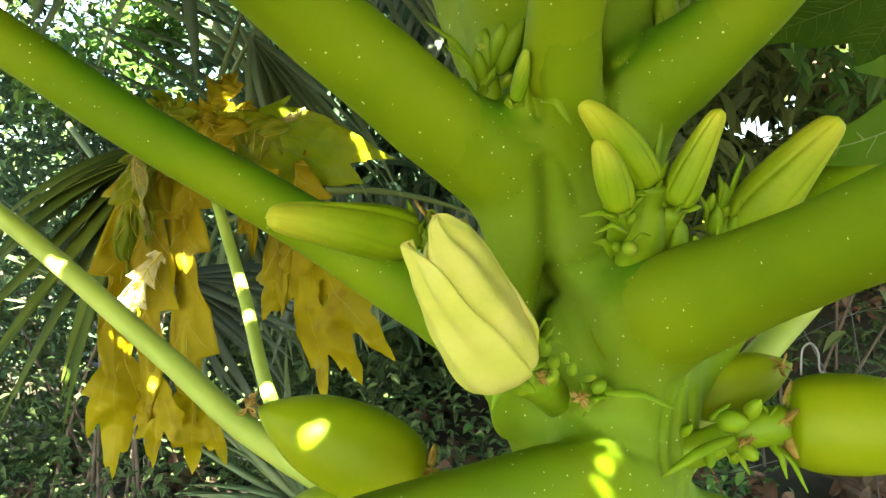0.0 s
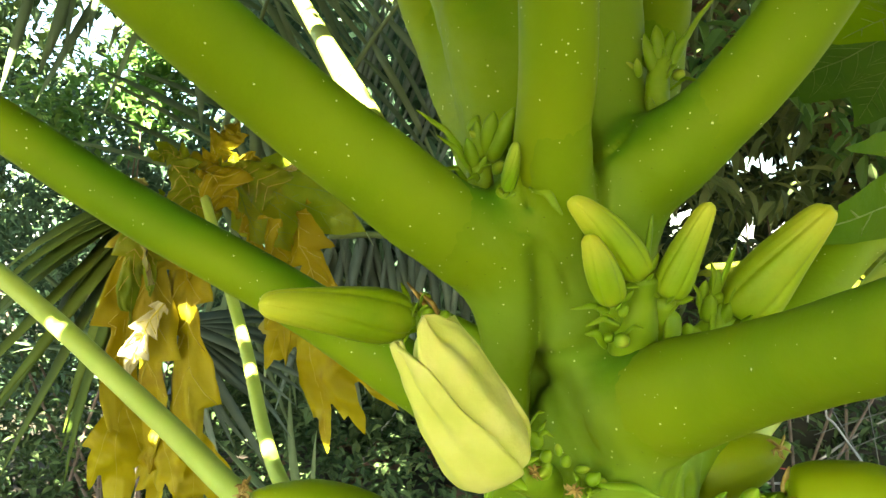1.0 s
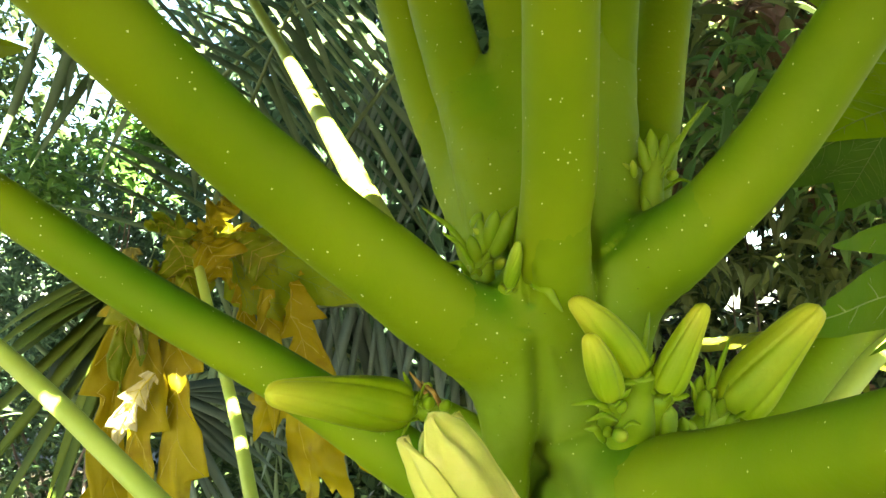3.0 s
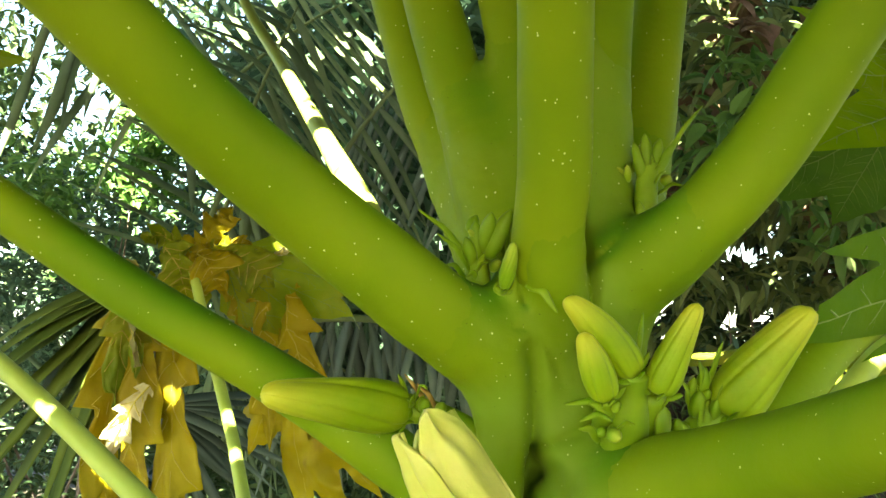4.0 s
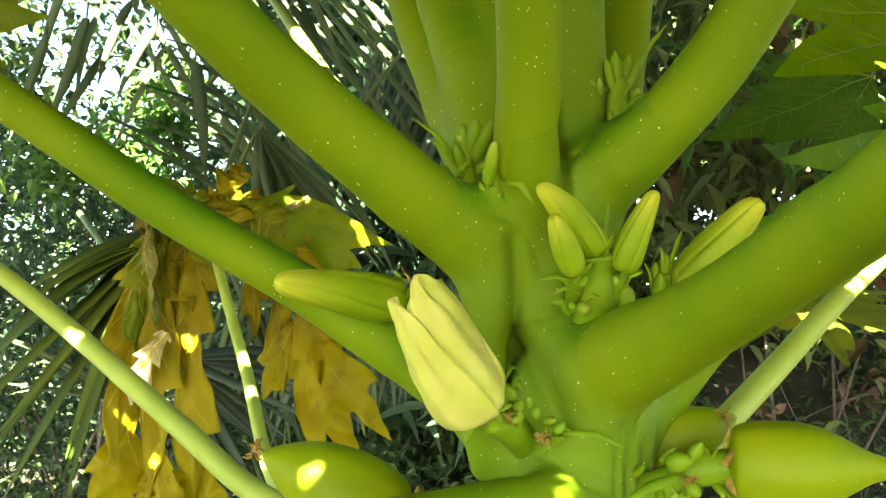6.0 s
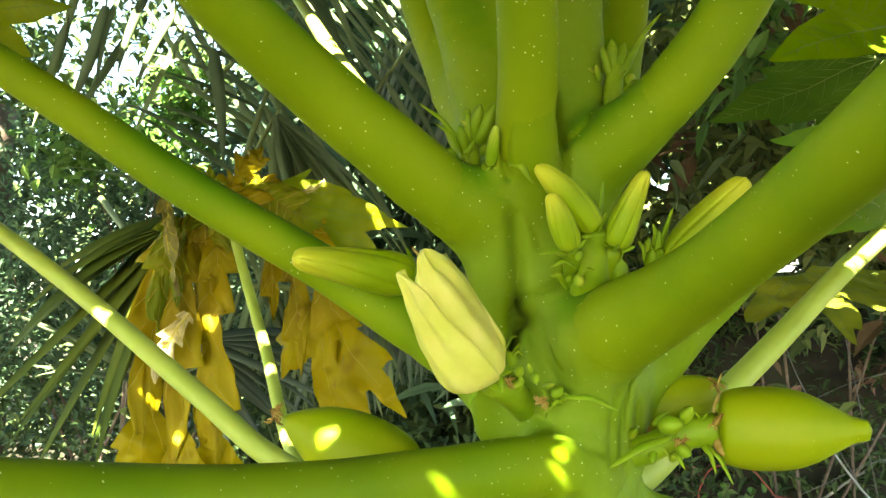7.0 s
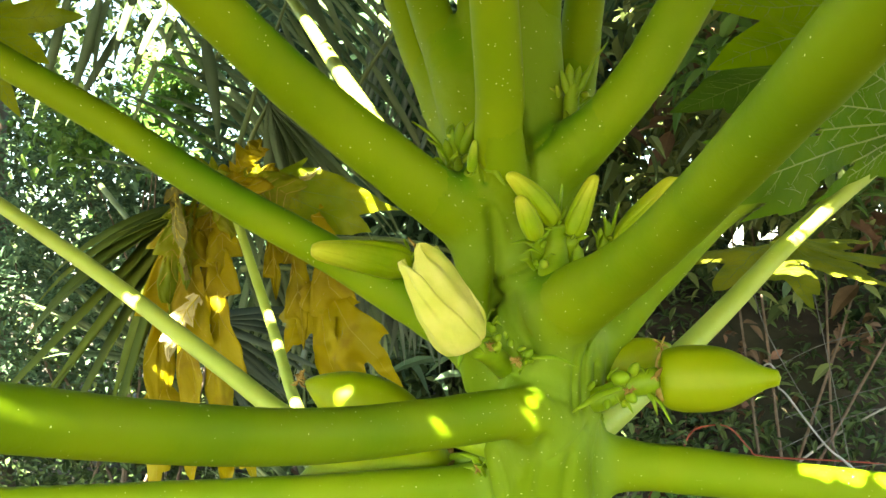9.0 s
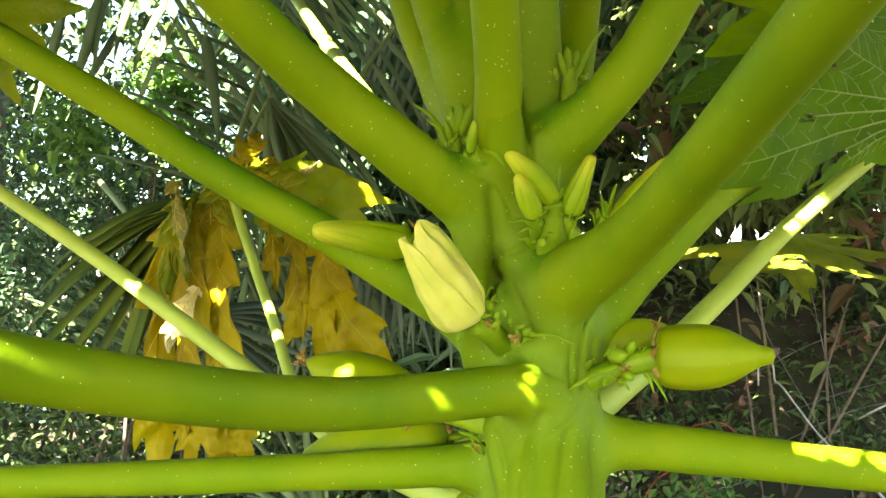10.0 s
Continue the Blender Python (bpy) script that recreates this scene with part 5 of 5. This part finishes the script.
# ---- loose foliage ----
# openings that let the sky through the woods: (x, z at 3 m, radius)
OPENINGS = [(1.015, 0.925, 0.036), (1.13, 0.93, 0.028), (1.06, 0.90, 0.022), (0.797, 0.978, 0.035), (0.758, 0.936, 0.03), (1.0, 1.153, 0.02), (1.052, 1.157, 0.014), (1.138, 1.259, 0.014), (1.013, 1.196, 0.014), (0.913, 1.173, 0.018), (1.096, 1.169, 0.014), (0.886, 1.149, 0.014), (1.202, 1.251, 0.02),
            (0.75, 1.26, 0.05), (0.735, 1.20, 0.03), (1.435, 0.76, 0.022), (1.39, 0.735, 0.02), (1.50, 0.78, 0.025), (1.10, 1.13, 0.014), (1.15, 1.145, 0.018), (1.185, 1.16, 0.012), (1.21, 1.175, 0.012), (1.30, 1.10, 0.02), (1.345, 1.105, 0.025),
            (1.40, 1.12, 0.022), (1.475, 1.224, 0.022), (1.25, 1.25, 0.012), (1.02, 1.12, 0.014), (0.62, 1.55, 0.02), (0.66, 1.48, 0.02), (0.70, 1.62, 0.025), (1.62, 1.02, 0.03), (0.95, 1.62, 0.03), (1.30, 0.80, 0.02), (0.35, 1.70, 0.03), (0.30, 1.62, 0.02)]


def leaf_cloud(name, boxes, count, size, mat, seed, label, category, aspect=0.5, parent=None, clump=0.12, flat=0.4):
    """Many small pointed leaves on clumps inside soft ellipsoids (centre, half sizes)."""
    rnd = random.Random(seed)
    verts, faces = [], []
    per = count // len(boxes)
    for (cx, cy, cz), (hx, hy, hz) in boxes:
        clumps = []
        for _ in range(max(6, per // 28)):
            while True:
                q = Vector((rnd.uniform(-1, 1), rnd.uniform(-1, 1), rnd.uniform(-1, 1)))
                if q.length < 1:
                    break
            clumps.append(Vector((cx + q.x * hx, cy + q.y * hy, cz + q.z * hz)))
        for _ in range(per):
            q = rnd.choice(clumps) + Vector((rnd.gauss(0, 1), rnd.gauss(0, 1), rnd.gauss(0, 1))) * clump
            if q.y > 1.85 and any(math.hypot(q.x - ox * q.y / 3, q.z - 0.8 - (oz - 0.8) * q.y / 3) < orad * q.y / 3 + 0.25 * size for ox, oz, orad in OPENINGS):
                continue
            L = size * rnd.uniform(0.6, 1.3)
            d = Vector((rnd.uniform(-1, 1), rnd.uniform(-1, 1), rnd.uniform(-0.9, 0.5)))
            m = basis(q, d, (rnd.uniform(-1, 1) * flat, rnd.uniform(-1, 1) * flat - 0.3, 1))
            w = L * aspect * 0.5
            b = len(verts)
            if size >= 0.06:
                for u, k in ((0.0, 0.06), (0.14, 0.62), (0.34, 1.0), (0.58, 0.86), (0.80, 0.46), (1.0, 0.02)):
                    dip = -0.30 * L * u * u
                    verts += [m @ Vector((-w * k, L * u, dip + 0.10 * L * k)), m @ Vector((0, L * u, dip)), m @ Vector((w * k, L * u, dip + 0.10 * L * k))]
                for k in range(5):
                    c = b + 3 * k
                    faces += [(c, c + 1, c + 4, c + 3), (c + 1, c + 2, c + 5, c + 4)]
                continue
            for v in ((0, 0, 0), (-w, L * 0.35, 0.12 * L), (-w * 0.7, L * 0.7, 0.06 * L), (0, L, -0.12 * L), (w * 0.7, L * 0.7, 0.06 * L), (w, L * 0.35, 0.12 * L), (0, L * 0.5, 0)):
                verts.append(m @ Vector(v))
            faces += [(b, b + 6, b + 1), (b + 1, b + 6, b + 2), (b + 2, b + 6, b + 3), (b + 3, b + 6, b + 4), (b + 4, b + 6, b + 5), (b + 5, b + 6, b)]
    me = bpy.data.meshes.new(name)
    me.from_pydata(verts, [], faces)
    me.materials.append(mat)
    ob = new(name, me)
    if parent:
        ob.parent = parent
        ob.matrix_parent_inverse = Matrix.Translation(-parent.location)
        tagged(ob, label, kind="stuff")
    else:
        tagged(ob, label, category, kind="stuff")
    return ob


def twiggy(parent, base, top_boxes, count, seed, r=0.012):
    rnd = random.Random(seed)
    for i in range(count):
        (cx, cy, cz), (hx, hy, hz) = rnd.choice(top_boxes)
        e = Vector((cx + rnd.uniform(-0.7, 0.7) * hx, cy + rnd.uniform(-0.7, 0.7) * hy, cz + rnd.uniform(-0.3, 0.8) * hz))
        b = Vector(base) + Vector((rnd.uniform(-0.15, 0.15), rnd.uniform(-0.1, 0.1), -0.03))
        k = b.lerp(e, 0.5) + Vector((rnd.uniform(-0.1, 0.1), rnd.uniform(-0.1, 0.1), 0.1))
        bm = bmesh.new()
        tube(bm, [(*b, r), (*k, r * 0.6), (*e, r * 0.2)], 7, 6, 0.2, i)
        part("branch", bm, TWIG, parent)


shrub = thing("shrub", (-0.95, 2.3, 0.0), "bluish green shrub with small oval leaves", "shrub")
SHRUB = [((-0.94, 2.2, 1.0), (0.35, 0.25, 0.28)), ((-0.65, 2.2, 0.92), (0.25, 0.2, 0.25)), ((-1.15, 2.3, 0.72), (0.35, 0.25, 0.32))]
twiggy(shrub, (-0.95, 2.3, 0), SHRUB, 7, 2, 0.006)
leaf_cloud("foliage", SHRUB, 11000, 0.028, BUSH, 3, "small bluish green leaves", "foliage", 0.5, shrub, 0.07)

sapling = thing("sapling", (-0.62, 1.9, 0.0), "light green young bush against the sky", "shrub")
SAP = [((-0.665, 2.0, 1.18), (0.08, 0.08, 0.13)), ((-0.64, 2.0, 1.28), (0.06, 0.06, 0.07)), ((-0.857, 1.9, 1.14), (0.04, 0.05, 0.05))]
twiggy(sapling, (-0.62, 1.9, 0), SAP, 4, 4, 0.005)
leaf_cloud("foliage", SAP, 1100, 0.034, BUSH_LIGHT, 5, "fresh light green leaves", "foliage", 0.5, sapling, 0.04)

thicket = thing("thicket", (1.2, 3.0, 0.0), "dark shaded thicket with broad leaves", "shrub")
THICK = [((0.95, 2.3, 1.3), (0.45, 0.3, 0.45)), ((1.5, 2.6, 1.35), (0.6, 0.3, 0.35)), ((0.75, 2.9, 1.25), (0.5, 0.3, 0.35))]
twiggy(thicket, (1.2, 2.8, 0), THICK, 5, 6, 0.006)
leaf_cloud("foliage", THICK, 8000, 0.060, THICKET, 7, "dark broad leaves", "foliage", 0.45, thicket, 0.12)
leaf_cloud("dead_foliage", [((0.75, 2.1, 1.35), (0.3, 0.2, 0.4)), ((1.2, 2.3, 1.1), (0.4, 0.2, 0.4))], 260, 0.10, BROWN, 8, "brown dead leaves caught in the branches", "foliage", 0.5, thicket, 0.08)
leaf_cloud("fresh_foliage", [((0.70, 1.7, 1.22), (0.15, 0.1, 0.12)), ((0.95, 1.8, 1.05), (0.25, 0.1, 0.15))], 220, 0.075, BUSH_LIGHT, 9, "light green pointed leaves", "foliage", 0.35, thicket, 0.05)

for k, (c, n, size, mat, lab) in enumerate((((0.594, 1.7, 1.387), 26, 0.065, BUSH_LIGHT, "yellowish green rosette of narrow leaves"), ((0.545, 1.7, 1.214), 26, 0.07, BUSH_LIGHT, "yellowish green rosette of narrow leaves"),
                                        ((0.68, 1.9, 1.54), 14, 0.10, BROWN, "hanging brown dead leaves"), ((0.60, 1.9, 1.37), 9, 0.09, BROWN, "hanging brown dead leaves"), ((0.50, 1.9, 1.10), 8, 0.09, BROWN, "hanging brown dead leaves"))):
    leaf_cloud("leaf_spray", [(c, (0.03, 0.03, 0.03))], n, size, mat, 70 + k, lab, "foliage", 0.28 if mat == BUSH_LIGHT else 0.5, thicket, 0.025)

leaf_cloud("drooping_foliage", [((0.62, 1.95, 1.10), (0.18, 0.12, 0.20)), ((0.88, 1.9, 1.12), (0.25, 0.12, 0.25)), ((0.55, 1.8, 1.40), (0.15, 0.12, 0.15))], 300, 0.10, THICKET, 29, "long drooping dull green leaves", "foliage", 0.27, thicket, 0.06, 0.9)

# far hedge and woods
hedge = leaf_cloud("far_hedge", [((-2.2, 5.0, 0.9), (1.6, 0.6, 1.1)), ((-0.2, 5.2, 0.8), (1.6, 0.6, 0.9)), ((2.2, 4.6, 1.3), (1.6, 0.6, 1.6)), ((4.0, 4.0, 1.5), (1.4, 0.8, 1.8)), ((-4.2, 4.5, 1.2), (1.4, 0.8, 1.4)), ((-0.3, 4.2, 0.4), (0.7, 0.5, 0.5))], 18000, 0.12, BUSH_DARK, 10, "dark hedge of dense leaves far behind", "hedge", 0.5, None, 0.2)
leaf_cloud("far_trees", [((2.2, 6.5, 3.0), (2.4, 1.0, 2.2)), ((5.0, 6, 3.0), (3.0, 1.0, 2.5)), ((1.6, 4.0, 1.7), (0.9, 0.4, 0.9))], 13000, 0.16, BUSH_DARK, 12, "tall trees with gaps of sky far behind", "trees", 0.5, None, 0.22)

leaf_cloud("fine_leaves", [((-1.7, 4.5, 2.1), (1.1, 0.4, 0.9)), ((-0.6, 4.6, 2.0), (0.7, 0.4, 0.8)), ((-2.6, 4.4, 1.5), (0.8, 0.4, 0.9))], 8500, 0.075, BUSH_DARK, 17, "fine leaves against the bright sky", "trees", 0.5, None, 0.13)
leaf_cloud("middle_woods", [((0.15, 3.2, 1.75), (0.7, 0.3, 0.7)), ((-0.5, 3.4, 1.0), (0.8, 0.3, 0.6)), ((1.4, 3.4, 1.7), (0.8, 0.3, 0.8))], 8000, 0.07, BUSH, 15, "shaded bluish woods behind the palm", "trees", 0.4, None, 0.12)
leaf_cloud("palm_thicket", [((-0.20, 2.9, 1.80), (0.42, 0.25, 0.55)), ((0.35, 2.9, 1.65), (0.4, 0.25, 0.5)), ((-0.15, 2.6, 1.1), (0.4, 0.2, 0.4))], 5200, 0.17, BUSH, 18, "narrow grey-green palm leaves further back", "palm leaves", 0.13, None, 0.12)
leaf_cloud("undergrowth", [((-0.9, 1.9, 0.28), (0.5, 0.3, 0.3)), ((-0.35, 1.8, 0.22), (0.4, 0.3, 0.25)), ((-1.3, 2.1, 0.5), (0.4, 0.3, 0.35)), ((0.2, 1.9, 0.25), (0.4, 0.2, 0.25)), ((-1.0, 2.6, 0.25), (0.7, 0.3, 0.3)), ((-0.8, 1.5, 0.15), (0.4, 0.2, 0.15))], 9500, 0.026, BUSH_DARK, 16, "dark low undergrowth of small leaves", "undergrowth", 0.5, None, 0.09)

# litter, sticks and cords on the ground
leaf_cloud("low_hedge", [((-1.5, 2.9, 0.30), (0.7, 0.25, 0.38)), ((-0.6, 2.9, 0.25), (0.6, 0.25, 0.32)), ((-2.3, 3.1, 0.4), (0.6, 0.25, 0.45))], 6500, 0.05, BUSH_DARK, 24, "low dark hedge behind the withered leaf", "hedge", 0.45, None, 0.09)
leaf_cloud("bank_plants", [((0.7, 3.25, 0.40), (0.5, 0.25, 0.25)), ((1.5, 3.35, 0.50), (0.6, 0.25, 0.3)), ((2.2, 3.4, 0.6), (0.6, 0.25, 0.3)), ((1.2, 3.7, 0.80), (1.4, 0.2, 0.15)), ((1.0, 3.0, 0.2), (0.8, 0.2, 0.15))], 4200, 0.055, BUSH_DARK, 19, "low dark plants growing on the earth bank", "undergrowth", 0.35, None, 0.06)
leaf_cloud("bank_litter", [((1.2, 3.3, 0.40), (1.2, 0.3, 0.30))], 500, 0.06, BROWN, 20, "dry brown leaves on the earth bank", "leaf litter", 0.5, None, 0.05, 1.0)
leaf_cloud("leaf_litter", [((0.4, 2.4, 0.02), (2.2, 1.7, 0.03))], 2600, 0.08, BROWN, 13, "dry brown leaves scattered over the soil", "leaf litter", 0.5, None, 0.03, 1.0)
leaf_cloud("weeds", [((0.6, 2.6, 0.1), (0.5, 0.3, 0.1))], 350, 0.04, BUSH_LIGHT, 14, "small green weeds on the soil", "weeds", 0.6, None, 0.06)
rnd = random.Random(21)
for i in range(26):
    x, y = rnd.uniform(-1.2, 2.2), rnd.uniform(1.5, 3.2)
    a, L = rnd.uniform(0, 6.3), rnd.uniform(0.3, 0.9)
    lift = rnd.uniform(0.02, 0.35)
    bm = bmesh.new()
    tube(bm, [(x, y, 0.0, 0.006), (x + 0.5 * L * math.cos(a), y + 0.5 * L * math.sin(a) * 0.5, lift * 0.5 + 0.03, 0.005), (x + L * math.cos(a), y + L * math.sin(a) * 0.5, lift, 0.003)], 6, 5, 0.3, i)
    tagged(link("dead_stick", bm, GREY_WOOD if i % 3 else TWIG), "thin grey dead stick lying on the ground", "stick", "sticks on the ground")
for k, pts in enumerate(([(0.555, 2.0, 0.34), (0.5625, 2.0, 0.3705), (0.591, 2.0, 0.4128), (0.6654, 2.0, 0.419), (0.7175, 2.0, 0.3667), (0.7436, 2.0, 0.346), (0.8778, 2.0, 0.3334), (1.036, 2.0, 0.3188), (1.4, 2.1, 0.25), (1.8, 2.2, 0.02)],
                         [(0.46, 2.0, 0.02), (0.47, 2.0, 0.24), (0.54, 2.0, 0.31), (0.60, 2.0, 0.28), (0.66, 2.0, 0.14), (0.70, 2.0, 0.02)])):
    bm = bmesh.new()
    tube(bm, [(*p, 0.0020) for p in pts], 7, 6)
    tagged(link("red_cord", bm, HOSE), "loose loops of thin red cord", "cord", "red cords")
bm = bmesh.new()
tube(bm, [(0.3855, 0.95, 0.6449, 0.0012), (0.387, 0.95, 0.672, 0.0012), (0.396, 0.95, 0.679, 0.0012), (0.404, 0.95, 0.668, 0.0012), (0.4059, 0.95, 0.650, 0.0012), (0.4156, 0.95, 0.6405, 0.0012), (0.4608, 0.95, 0.5784, 0.0012), (0.513, 0.95, 0.5264, 0.002), (0.70, 0.96, 0.30, 0.002), (0.92, 0.97, -0.03, 0.002)], 8, 6)
tagged(link("bent_wire", bm, WIRE), "thin bent grey wire stuck in the ground", "wire")

net = thing("wire_netting", (0.75, 1.5, 0.0), "slack grey wire netting behind the plant", "fence")
for a, m, b in (((0.56, 1.5, 0.80), (0.60, 1.5, 0.66), (0.72, 1.5, 0.44)), ((0.66, 1.5, 0.86), (0.70, 1.5, 0.64), (0.74, 1.5, 0.40)), ((0.62, 1.5, 0.52), (0.75, 1.5, 0.56), (0.95, 1.5, 0.60)),
                ((0.60, 1.5, 0.46), (0.76, 1.5, 0.525), (0.95, 1.5, 0.55)), ((0.58, 1.5, 0.60), (0.72, 1.5, 0.66), (0.95, 1.5, 0.70)), ((0.82, 1.5, 0.88), (0.84, 1.5, 0.60), (0.85, 1.5, 0.02)),
                ((0.74, 1.5, 0.40), (0.76, 1.5, 0.2), (0.77, 1.5, -0.02)), ((0.50, 1.52, 0.38), (0.66, 1.5, 0.42), (0.95, 1.5, 0.44))):
    bm = bmesh.new()
    tube(bm, [(*a, 0.0009), (*m, 0.0009), (*b, 0.0009)], 6, 8)
    part("strand", bm, WIRE_DULL, net)

# ---- unseen leaves added overhead to shade the plant, with gaps aimed at the sun flecks ----
GAPS = [((-0.2252, 0.500, 0.7962), 0.010), ((-0.1733, 0.725, 0.7864), 0.013), ((0.0063, 0.196, 0.742), 0.004), ((0.0445, 0.2475, 0.7463), 0.002), ((0.0425, 0.2396, 0.7431), 0.0012), ((0.0408, 0.2364, 0.7390), 0.0005),
        ((0.2637, 0.51, 0.819), 0.016), ((0.2760, 0.52, 0.829), 0.014), ((0.2851, 0.53, 0.8366), 0.014), ((-0.0396, 0.278, 0.7427), 0.004), ((-0.0733, 0.055, 0.768), 0.005),
        ((-0.0767, 0.04, 0.7724), 0.004), ((0.172, 0.290, 0.704), 0.003), ((0.1811, 0.290, 0.703), 0.006), ((0.194, 0.290, 0.700), 0.008),
        ((-0.1228, 0.615, 0.7042), 0.014), ((-0.1538, 0.705, 0.7429), 0.010), ((-0.2971, 0.865, 0.7478), 0.015), ((-0.3017, 0.865, 0.7285), 0.011), ((-0.3186, 0.865, 0.7092), 0.008), ((-0.2905, 0.865, 0.6646), 0.010), ((-0.2581, 0.87, 0.786), 0.010), ((-0.354, 0.925, 0.780), 0.009), ((-0.386, 0.925, 0.650), 0.011), ((-0.21, 0.9, 0.93), 0.015),
        ((-0.155, 0.918, 0.920), 0.006), ((-0.139, 0.918, 0.924), 0.006), ((0.42, 0.93, 0.79), 0.025), ((0.47, 0.90, 0.765), 0.035), ((0.31, 1.0, 0.82), 0.025), ((0.21, 0.290, 0.697), 0.008)]
# two long sunny stretches of the thin stalk behind
GAPS += [((-0.1292 + 0.0435 * k / 15, 0.755 - 0.143 * k / 15, 1.0576 - 0.0735 * k / 15), 0.017) for k in range(16)]
GAPS += [((-0.0708 + 0.0362 * k / 15, 0.557 - 0.155 * k / 15, 0.9567 - 0.0642 * k / 15), 0.015) for k in range(16)]


# added tree, never in view: trunk and limbs only carry the shading leaves
unseen_shade_tree = thing("unseen_shade_tree", (1.7, -1.4, 0.0), "unseen tree added to carry the leaves that shade the plant", "tree")
bm = bmesh.new()
tube(bm, [(1.7, -1.4, -0.05, 0.13), (1.68, -1.4, 0.4, 0.10), (1.66, -1.38, 0.9, 0.09), (1.62, -1.36, 1.5, 0.08)], 20, 8, 0.25)
part("trunk", bm, TWIG, unseen_shade_tree)
for k, rows in enumerate(([(1.63, -1.36, 1.35, 0.05), (1.3, -1.0, 1.40, 0.035), (0.7, -0.62, 1.22, 0.012)], [(1.62, -1.36, 1.45, 0.05), (0.7, -1.5, 1.62, 0.035), (-0.9, -1.7, 1.60, 0.012)],
                          [(1.64, -1.36, 1.3, 0.05), (1.35, -0.5, 1.35, 0.03), (0.9, 0.5, 1.40, 0.012)], [(1.62, -1.36, 1.4, 0.045), (1.9, -0.2, 1.45, 0.03), (1.9, 1.6, 1.85, 0.012)], [(1.62, -1.38, 1.45, 0.045), (1.4, -2.2, 1.8, 0.03), (0.3, -2.7, 1.95, 0.012)])):
    bm = bmesh.new()
    tube(bm, [(*p[:3], p[3]) for p in rows], 12, 8, 0.25, k)
    part("branch", bm, TWIG, unseen_shade_tree)


def shade_leaves(name, count, zone, height, sizes, seed, label, clear, near=0.0):
    """Leaves of an unseen layer added overhead; none crosses the sun's way to a gap's place. near: only about those
    ways.
    """
    rnd = random.Random(seed)
    verts, faces = [], []
    for _ in range(count):
        x, y = rnd.uniform(*zone[:2]), rnd.uniform(*zone[2:])
        ex, ey = (2 * x - zone[0] - zone[1]) / (zone[1] - zone[0]), (2 * y - zone[2] - zone[3]) / (zone[3] - zone[2])
        if not near and ex * ex + ey * ey > 0.95 + 0.35 * noise.noise(Vector((x * 2.2, y * 2.2, seed))):
            continue
        if near:
            p, r = rnd.choice(clear if _ % 3 else [c for c in clear if c[1] < 0.0125])
            p = Vector(p)
            s = 0.3
            for _k in range(4):
                q = p + SUN * s
                s += (height(q.x, q.y) + 0.06 - q.z) / SUN.z
            a, d = rnd.uniform(0, 6.3), rnd.uniform(0.08, 1) ** (1.0 if _ % 3 else 1.6) * near
            x, y = q.x + d * math.cos(a), q.y + d * math.sin(a)
        q = Vector((x, y, height(x, y) + rnd.uniform(0, 0.12 if near else 0.25)))
        R = rnd.uniform(*sizes)
        m = basis(q, (rnd.uniform(-1, 1), rnd.uniform(-1, 1), rnd.uniform(-0.4, 0.4)), (rnd.uniform(-0.5, 0.5), rnd.uniform(-0.5, 0.5) - 0.4, 1))
        nor = m.to_3x3() @ Vector((0, 0, 1))
        blocked = False
        for p, r in clear:
            p = Vector(p)
            s = (q - p).dot(nor) / SUN.dot(nor)
            if (p + SUN * s - q).length < R * 0.95 + r * 0.7:
                blocked = True
                break
        if blocked:
            continue
        b = len(verts)
        for k in range(7):
            a = 2 * math.pi * k / 7
            rr = R * (1 if k % 2 else 0.8)
            verts.append(m @ Vector((rr * math.cos(a), rr * math.sin(a), -0.1 * R)))
        verts.append(m @ Vector((0, 0, 0.05 * R)))
        faces += [(b + k, b + (k + 1) % 7, b + 7) for k in range(7)]
    me = bpy.data.meshes.new(name)
    me.from_pydata(verts, [], faces)
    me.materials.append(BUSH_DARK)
    ob = new(name, me)
    ob.parent = unseen_shade_tree
    ob.matrix_parent_inverse = Matrix.Translation(-unseen_shade_tree.location)
    return tagged(ob, label, kind="stuff")


def roof(x, y):
    return 0.99 + 0.44 * max(0.0, y)


# each layer is out of view, added to keep light off one region
shade_leaves("unseen_foliage", 17500, (-1.3, 1.3, -0.95, 1.15), roof, (0.02, 0.05), 31, "unseen dense leaves added overhead to shade the plant", GAPS)
shade_leaves("unseen_leaflets", 42000, (-0.6, 0.5, -0.40, 0.70), roof, (0.004, 0.013), 33, "unseen small leaves added to edge the sun flecks", GAPS, 0.11)
shade_leaves("unseen_back_leaves", 1100, (-3.5, 3.5, 0.9, 5.0), roof, (0.05, 0.11), 32, "unseen leaves added overhead to shade the background", GAPS)
shade_leaves("unseen_thicket_shade", 2300, (0.0, 3.3, 0.4, 3.8), roof, (0.06, 0.12), 34, "unseen leaves added overhead to shade the thicket", GAPS)
shade_leaves("unseen_sprays", 1900, (-0.02, 0.24, -0.05, 0.25), roof, (0.007, 0.016), 35, "unseen small leaves added to stop stray sun on a petiole", GAPS)
shade_leaves("unseen_canopy", 880, (-3.0, 0.2, 0.4, 2.6), roof, (0.06, 0.12), 36, "unseen leaves added overhead to shade the undergrowth", GAPS)
# added behind the camera only to cut light on the plant's lower front
shade_leaves("unseen_front_shade", 1900, (-3.0, 3.0, -3.5, -0.4), lambda x, y: 1.25 - 0.25 * y, (0.08, 0.16), 37, "unseen leaves added behind the camera to cut the front light", GAPS)
